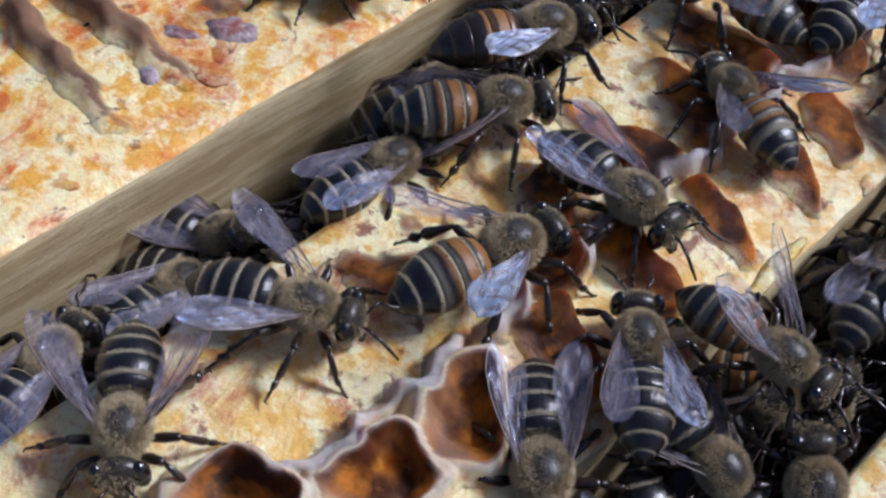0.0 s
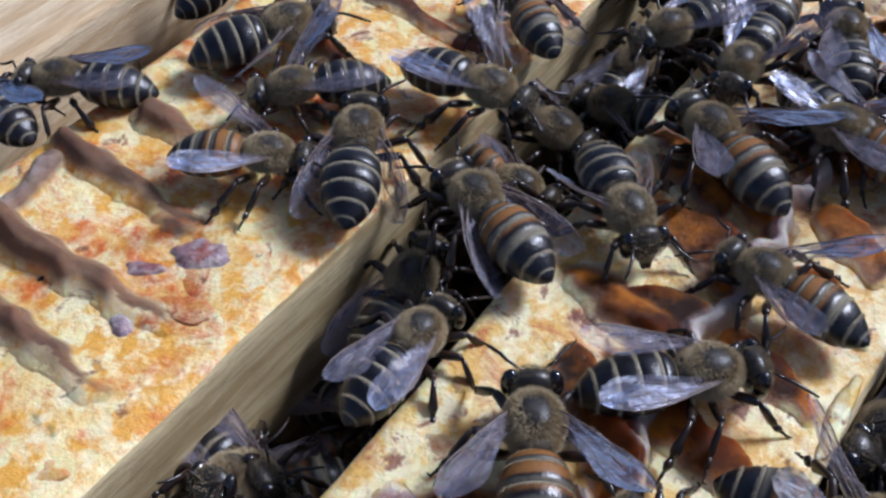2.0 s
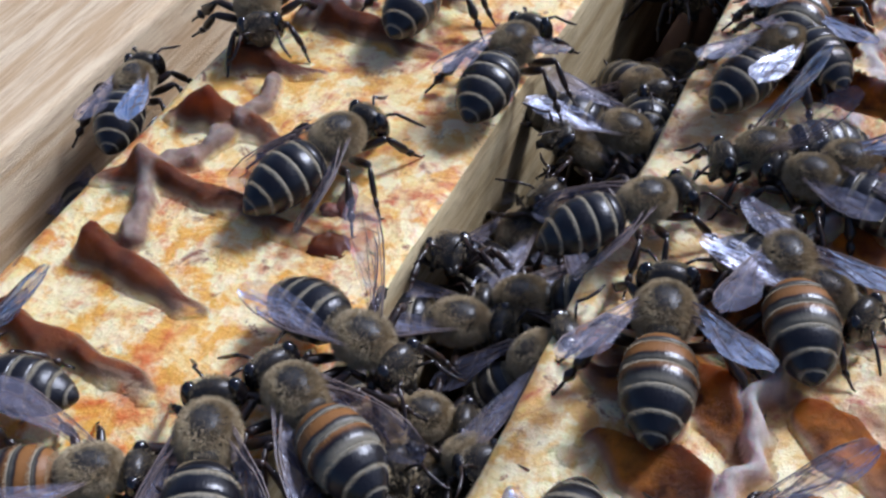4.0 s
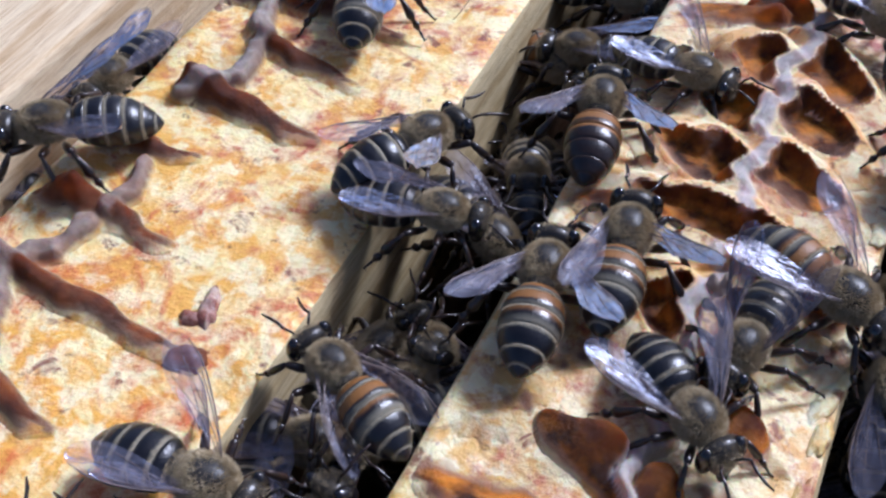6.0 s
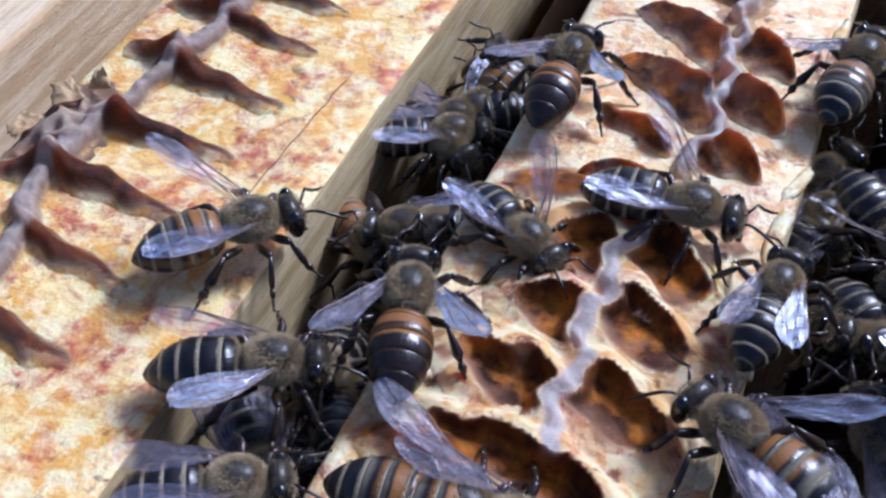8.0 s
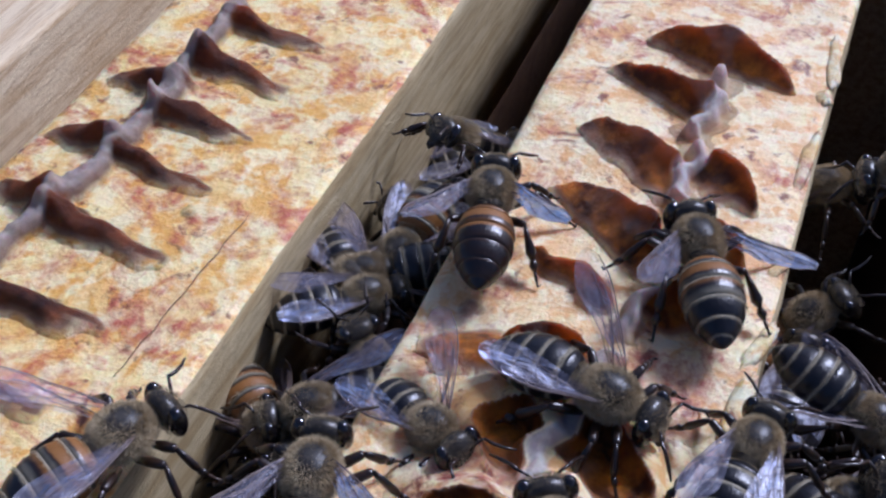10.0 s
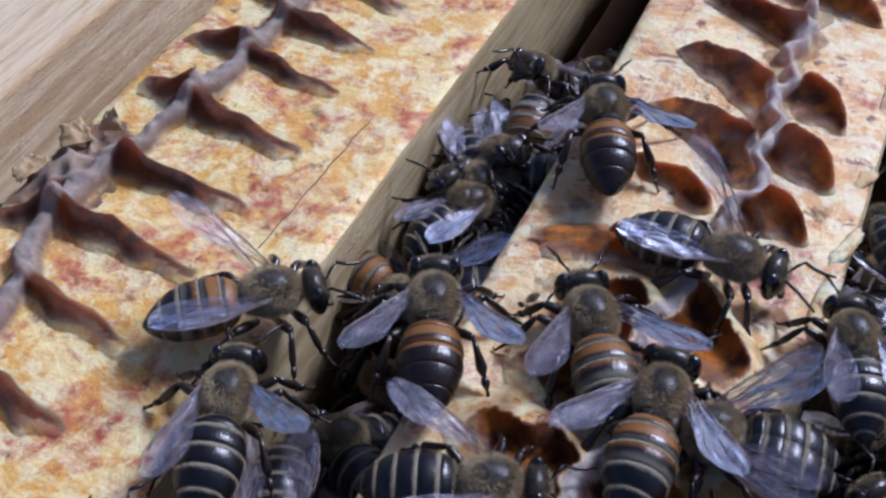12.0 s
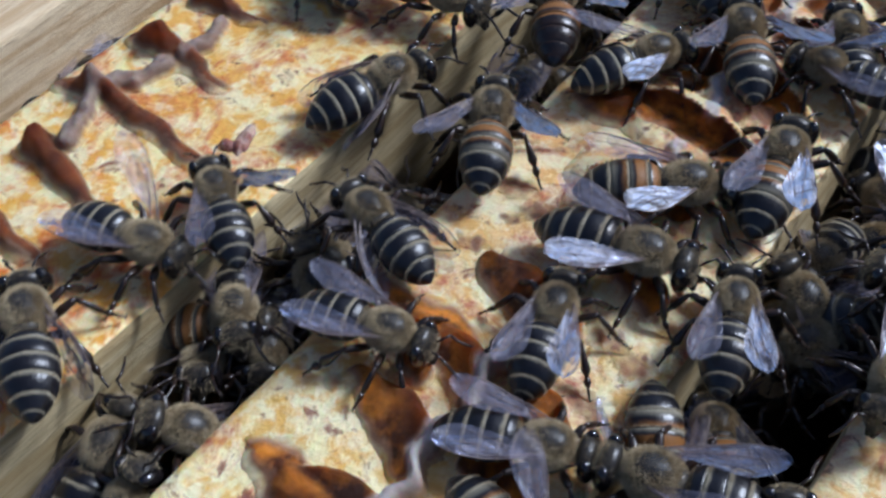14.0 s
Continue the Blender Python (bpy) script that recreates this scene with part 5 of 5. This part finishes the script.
    crawl("o", "h", 0.98, [(0, 38.5, 62.5, -40.0, 50, 114), (9.2, 38.5, 62.5, -40.0, 50, 114), (12.5, 30.4, 62.5, 0.0, 0, 114), (13, 31.4, 60.6, 0.0, 0, 109), (13.5, 31.2, 60.6, 0.0, 0, 100), (13.7, 32.6, 58.9, 0.0, 0, 100), (14, 30.4, 58.9, 0.0, 0, 101)], (12.3, 14.0))
    crawl("o", "v", 0.96, [(0, 38.5, 38.1, -40.0, 50, 173), (1, 38.5, 38.1, -40.0, 50, 173), (2, 23.4, 38.1, 0.0, 0, 173), (2.5, 20.0, 39.6, 0.0, 0, 164), (3, 20.8, 40.5, 0.0, 0, 136), (3.5, 22.8, 39.6, 0.0, 0, 114), (4, 22.1, 40.3, 0.0, 0, 115), (4.2, 20.3, 42.0, 0.0, 0, 123), (6.3, 13.3, 49.4, 0.0, 0, 92), (6.5, 14.1, 50.2, 0.0, 0, 85), (7, 15.4, 53.4, 0.0, 0, 53), (7.5, 17.5, 55.6, 0.0, 0, 27), (8, 20.4, 54.3, 0.0, 0, 7), (9.2, 20.4, 54.3, 0.0, 0, 7), (11.3, 16.2, 53.3, 0.0, 0, 58), (12.5, 16.2, 53.3, 0.0, 0, 58), (13, 13.5, 51.7, 0.0, 0, 94), (13.5, 13.2, 50.2, 0.0, 0, 97), (13.7, 14.2, 50.2, 0.0, 0, 100), (14, 9.9, 50.3, 0.0, 0, 119)], (1.8, 14.0))
    crawl("o", "b", 0.98, [(0, 8.4, 56.6, 0.0, 0, 108), (1.5, 8.4, 56.6, 0.0, 0, 108), (2, 12.6, 53.1, 0.0, 0, 103), (2.5, 10.8, 53.9, 0.0, 0, 103), (3, 11.7, 64.7, 0.0, 0, 99), (3.5, 14.7, 64.7, 0.0, 0, 95), (4, 17.4, 69.2, 0.0, 0, 85), (4.2, 18.6, 69.9, 0.0, 0, 79), (6.3, 17.0, 52.6, 0.0, 0, 98), (6.5, 18.1, 52.4, 0.0, 0, 92), (7, 19.1, 50.7, 0.0, 0, 50), (7.5, 20.9, 50.8, 0.0, 0, 25), (8, 23.6, 54.3, 0.0, 0, 7), (9.2, 23.6, 54.3, 0.0, 0, 7), (11.3, 27.6, 52.3, 0.0, 0, 23), (12.5, 27.6, 52.3, 0.0, 0, 23), (13, 27.1, 50.1, 0.0, 0, 26), (13.5, 27.1, 51.9, 0.0, 0, 35), (13.7, 27.3, 51.9, 0.0, 0, 34), (14, 26.2, 52.0, 0.0, 0, 34)], (1.3, 14.0))
    crawl("d", "z", 0.89, [(0, 7.0, 25.6, 0.0, 0, -41), (0.5, 7.0, 25.6, 0.0, 0, -41), (1, 7.7, 27.2, 0.0, 0, -53), (1.5, 12.9, 25.0, 0.0, 0, -41), (2, 15.2, 22.8, 0.0, 0, -39), (2.5, 16.4, 20.0, 0.0, 0, -66), (3, 16.0, 17.9, 0.0, 0, -79), (3.5, 17.1, 15.2, 0.0, 0, -80), (8.25, 18.9, 27.9, 0.5, 0, -122), (13, 18.8, 42.4, 1.0, 0, -169), (13.5, 9.5, 36.8, 0.0, 0, -172), (13.7, 9.3, 35.5, 0.0, 0, -176), (14, 8.6, 36.7, 0.0, 0, -197)], (0.3, 14.0))
    crawl("d", "b", 0.98, [(0, 38.5, 45.9, -40.0, 50, 26), (9.2, 38.5, 45.9, -40.0, 50, 26), (13, 31.6, 45.9, 0.0, 0, 26), (13.5, 26.2, 43.3, 0.0, 0, 18), (13.7, 27.0, 43.5, 0.0, 0, 13), (14, 27.0, 44.6, 0.0, 0, 11)])
    crawl("d", "h", 0.86, [(0, 18.2, 42.3, 0.0, 0, 177), (1, 18.2, 42.3, 0.0, 0, 177), (1.17, 19.9, 41.4, 0.0, 0, 234), (1.33, 21.6, 40.3, 0.0, 0, 289), (1.5, 23.4, 38.6, 0.0, 0, 342), (2, 24.5, 38.9, 0.0, 0, 342), (4.2, 24.5, 38.9, 0.0, 0, 342), (6.3, 38.5, 38.9, -40.0, 50, 343), (7.75, 21.9, 37.3, -40.0, 50, 407), (9.2, 5.2, 35.5, -40.0, 50, 471), (11.3, 19.1, 35.5, 0.0, 0, 472), (13.5, 19.1, 35.5, 0.0, 0, 472), (13.7, 21.8, 34.3, 0.0, 0, 475), (14, 24.4, 37.2, 0.0, 0, 467)], (0.8, 14.0))
    crawl("d", "a", 0.92, [(0, -0.4, 29.1, 0.0, 0, 11), (1.5, -0.4, 29.1, 0.0, 0, 11), (2, 0.9, 27.9, 0.0, 0, 4), (2.5, -0.9, 26.9, 0.0, 0, -17), (3, -0.2, 29.1, 0.0, 0, -6), (3.5, 2.0, 26.3, 0.0, 0, -14), (4, 2.1, 26.1, 0.0, 0, -15), (4.2, 2.1, 26.2, 0.0, 0, -13), (13.5, -2.2, 23.8, 0.0, 0, 16), (13.7, -4.0, 23.5, 0.0, 0, 8), (14, -2.4, 25.1, 0.0, 0, 11)], (1.3, 14.0))
    crawl("d", "b", 0.87, [(0, 5.2, 33.2, -40.0, 50, 38), (3, 5.2, 33.2, -40.0, 50, 38), (4, 11.4, 33.2, -3.8, -42, 38), (4.2, 10.9, 31.3, -4.2, -50, 46), (8.85, 7.0, 29.5, -2.1, -25, 93), (13.5, 3.6, 27.6, 0.0, 0, 138), (13.7, 2.4, 28.7, 0.0, 0, 140), (14, -2.2, 31.8, 0.0, 0, 146)], (3.8, 14.0))
    crawl("d", "z", 0.86, [(0, 5.2, 39.4, -40.0, 50, 3), (1.5, 5.2, 39.4, -40.0, 50, 3), (2.5, 10.1, 39.4, -1.0, 0, 3), (3, 13.7, 42.9, 0.0, 0, 10), (3.5, 14.2, 42.7, 0.0, 0, 34), (4, 13.0, 42.7, 0.0, 0, 45), (4.2, 12.4, 43.3, 0.0, 0, 53), (6.3, 7.4, 43.4, -6.4, -50, 78), (6.5, 7.6, 43.3, -6.4, -50, 74), (7, 8.7, 44.5, -6.4, -50, 18), (7.5, 7.9, 47.0, -6.4, -50, 22), (9.2, 7.9, 47.0, -6.4, -50, 22), (10.25, 6.0, 46.2, -5.4, -50, 84), (11.3, 4.0, 45.4, -4.4, -50, 146), (12.5, 4.0, 45.4, -4.4, -50, 146), (13, 4.9, 41.5, -4.4, -50, 150), (13.5, 4.5, 33.1, -4.4, -50, 156), (13.7, 3.7, 32.2, -4.4, -50, 151), (14, 4.2, 33.6, -4.4, -50, 150)], (2.3, 14.0))
    crawl("d", "h", 0.86, [(0, 5.2, 26.8, -40.0, 50, -20), (1.5, 5.2, 26.8, -40.0, 50, -20), (2.5, 5.5, 26.8, -2.0, 0, -20), (3, 7.0, 27.6, -4.6, -39, -30), (3.5, 8.6, 24.6, -4.9, -43, -41), (4, 10.2, 23.7, -5.1, -48, -41), (13.5, 14.6, 25.0, 0.0, 0, 13), (13.7, 16.6, 27.1, 0.0, 0, 4), (14, 16.5, 29.2, 0.0, 0, 13)], (2.3, 14.0))
    crawl("d", "z", 0.98, [(0, -7.3, 19.5, 0.0, 0, 130), (0.5, -7.4, 20.5, 0.0, 0, 125), (1, -5.7, 19.7, 0.0, 0, 121), (1.5, -4.5, 19.0, 0.0, 0, 122), (2, -3.9, 18.5, 0.0, 0, 121), (2.5, -4.1, 18.5, 0.0, 0, 117), (3, -2.9, 18.0, 0.0, 0, 117), (3.5, -1.8, 16.8, 0.0, 0, 119), (4, -2.3, 17.1, 0.0, 0, 118), (13.7, -3.1, 15.7, 0.0, 0, 139), (14, -4.4, 15.7, 0.0, 0, 142)], (0.0, 14.0))
    crawl("o", "z", 0.94, [(0, 12.5, 12.9, 0.0, 0, 56), (0.5, 14.0, 15.3, 0.0, 0, 79), (1, 13.3, 18.2, 0.0, 0, 103), (1.5, 9.5, 19.6, 0.0, 0, 128), (2, 6.3, 18.0, 0.0, 0, 160), (2.5, 4.3, 19.9, 0.0, 0, 162), (3, 2.0, 21.0, 0.0, 0, 146), (3.5, 1.4, 20.9, 0.0, 0, 141), (4, 0.6, 21.3, 0.0, 0, 152), (14, 6.7, 16.3, -4.6, -38, 219)], (0.0, 14.0))
    crawl("d", "f", 0.86, [(0, 10.2, 5.1, -2.0, 0, 84), (0.5, 9.1, 3.0, -2.0, 0, 87), (1, 10.0, 6.4, -1.2, 0, 78), (1.5, 10.1, 7.0, -1.2, 0, 79), (2, 9.3, 7.5, -1.2, 0, 90), (2.5, 8.9, 10.0, -1.2, 0, 83), (3, 9.7, 12.3, -1.2, 0, 68), (3.5, 8.1, 12.4, -4.4, -50, 69), (14, 8.4, 13.2, -4.4, -50, 92)])
    crawl("d", "h", 0.86, [(0, 37.4, 22.6, -2.0, 0, 101), (0.5, 34.3, 17.4, -4.4, -50, 126), (0.75, 35.8, 18.1, -4.4, -50, 61), (1, 37.6, 18.6, -4.4, -50, -5), (1.17, 35.6, 19.6, -4.7, -50, 51), (1.33, 33.6, 20.3, -5.0, -50, 106), (1.5, 31.5, 20.8, -5.2, -50, 161), (1.75, 33.2, 18.4, -4.8, -50, 86), (2, 34.6, 16.9, -4.4, -50, 7), (4.2, 34.6, 16.9, -4.4, -50, 7), (6.3, 38.5, 16.1, -40.0, 50, 7), (9.2, 38.5, 28.3, -40.0, 50, 9), (11.3, 25.8, 27.5, 0.0, 0, 9), (13.7, 25.8, 27.5, 0.0, 0, 9), (14, 29.9, 28.1, 0.0, 0, 21)], (0.0, 14.0))
    crawl("d", "h", 0.94, [(0, 23.9, 12.9, 0.0, 0, -0), (0.5, 24.0, 13.9, 0.0, 0, 10), (1, 24.8, 13.4, 0.0, 0, 29), (1.5, 24.2, 14.8, 0.0, 0, 38), (2, 25.3, 14.0, 0.0, 0, 43), (2.5, 25.2, 14.8, 0.0, 0, 41), (3, 25.9, 16.4, 0.0, 0, 31), (6.57, 30.4, 17.3, 0.0, 0, -26), (10.13, 34.3, 23.3, 0.0, 0, -82), (13.7, 38.1, 29.3, 0.0, 0, -140), (14, 36.2, 29.9, 0.0, 0, -166)], (0.0, 14.0))
    crawl("d", "f", 0.89, [(0, -28.1, 32.3, -3.2, 0, 85), (3, -28.1, 32.3, -3.2, 0, 85), (3.5, -27.2, 36.7, -6.4, -50, 97), (4, -29.4, 45.1, -3.2, 0, 110), (4.2, -30.1, 49.0, -3.2, 0, 107), (4.9, -29.1, 51.8, -3.2, 0, 164), (5.6, -28.0, 54.7, -3.2, 0, 222), (6.3, -27.0, 57.5, -3.2, 0, 280), (6.5, -27.8, 58.8, -3.2, 0, 278), (7, -28.6, 61.5, -3.2, 0, 279), (7.5, -27.4, 62.5, -5.9, -41, 271), (9.2, -27.4, 62.5, -5.9, -41, 271), (10.25, -29.3, 62.6, -4.0, -20, 216), (11.3, -31.2, 62.7, -2.0, 0, 161), (13, -31.2, 62.7, -2.0, 0, 161), (13.5, -35.3, 63.1, -2.0, 0, 170), (14, -35.3, 63.1, -2.0, 0, 170)])
    crawl("d", "h", 0.86, [(0, 38.5, 46.0, -40.0, 50, 115), (9.2, 38.5, 46.0, -40.0, 50, 115), (13.5, 34.0, 46.0, 0.0, 0, 115), (13.7, 36.1, 43.3, 0.0, 0, 105), (14, 34.0, 44.5, 0.0, 0, 111)])
    crawl("o", "v", 0.86, [(0, 21.9, 26.1, 0.0, 0, 161), (0.5, 22.2, 25.8, 0.0, 0, 160), (1, 23.1, 25.5, 0.0, 0, 160), (1.5, 23.4, 24.9, 0.0, 0, 166), (2, 24.7, 23.0, 0.0, 0, 173), (2.5, 24.1, 23.7, 0.0, 0, 181), (3, 24.2, 24.5, 0.0, 0, 190), (3.5, 24.7, 21.9, 0.0, 0, 190), (4.2, 24.7, 21.9, 0.0, 0, 190), (6.3, 38.5, 21.7, -40.0, 50, 191), (9.2, 38.5, 34.6, -40.0, 50, 251), (11.3, 26.2, 34.4, 0.0, 0, 252), (13.5, 26.2, 34.4, 0.0, 0, 252), (13.75, 31.8, 26.2, 0.0, 0, 297), (14, 33.2, 21.0, 0.0, 0, 343)], (0.0, 14.0))
    crawl("d", "f", 0.86, [(0, 2.5, 50.1, -1.2, 0, -75), (3, 2.5, 50.1, -1.2, 0, -75), (3.5, 5.0, 50.3, -4.4, -50, -88), (4, 3.4, 51.6, -5.2, -50, -141), (4.2, 4.4, 53.0, -2.0, 0, -88), (5.25, 4.8, 51.6, -1.0, 0, -35), (6.3, 5.1, 50.2, 0.0, 0, 19), (6.5, 5.9, 49.4, 0.0, 0, 14), (7, 6.2, 50.3, 0.0, 0, 31), (7.5, 6.8, 50.1, 0.0, 0, 36), (8, 7.9, 51.0, 0.0, 0, 29), (9.2, 7.9, 51.0, 0.0, 0, 29), (11.3, 9.4, 56.5, -5.2, -50, 68), (12.5, 9.4, 56.5, -5.2, -50, 68), (13, 8.7, 59.4, -4.1, -44, 69), (13.25, 7.5, 53.5, -4.7, -47, 126), (13.5, 6.7, 48.2, -5.2, -50, 187), (14, 3.8, 34.2, -4.4, -50, 184)])
    crawl("d", "v", 0.86, [(0, 38.5, 71.9, -40.0, 50, -169), (9.2, 38.5, 71.9, -40.0, 50, -169), (11.5, 25.7, 71.9, 0.0, 0, -169), (12, 28.7, 70.0, 0.0, 0, -176), (14, 28.7, 70.0, 0.0, 0, -176)])
    crawl("d", "a", 0.90, [(0, 13.6, 47.5, 0.0, 0, -70), (1.5, 13.6, 46.5, 0.0, 0, -75), (2, 14.6, 40.8, 0.0, 0, -82), (2.5, 10.6, 42.4, 0.5, 0, -140), (3, 8.6, 44.6, 0.0, 0, -178), (3.5, 6.5, 46.0, -3.0, -20, -190), (4.2, 5.2, 46.5, -7.0, -35, -200), (14, 5.2, 44.5, -9.0, -35, -215)], (1.3, 4.2))
    crawl("d", "h", 0.92, [(0, 22.4, 42.6, 0.0, 0, 96), (1, 21.7, 43.5, 0.0, 0, 100), (2, 19.4, 49.0, 0.0, 0, 118), (2.5, 17.6, 49.6, 0.0, 0, 112), (3, 17.0, 53.6, 0.0, 0, 100), (3.5, 16.4, 57.5, 0.0, 0, 84), (4.2, 17.6, 62.4, 0.0, 0, 62), (5.2, 28.0, 68.0, 0.0, 0, 20), (6.3, 38.2, 70.0, -9.0, 25, 10), (14, 38.4, 71.0, -9.5, 25, 20)], (0.0, 6.3))
    crawl("o", "h", 0.90, [(0, 30.5, 40.0, 0.0, 0, 120), (2, 27.0, 44.0, 0.0, 0, 140), (2.5, 25.0, 46.6, 0.0, 0, 160), (3, 22.4, 48.6, 0.0, 0, 182), (3.5, 22.8, 49.4, 0.0, 0, 176), (4.2, 24.5, 50.5, 0.0, 0, 150), (5.2, 33.0, 54.0, 0.0, 0, 90), (6.3, 38.3, 57.0, -9.0, 20, 60), (14, 38.5, 58.0, -9.5, 20, 75)], (0.0, 6.3))


motions()
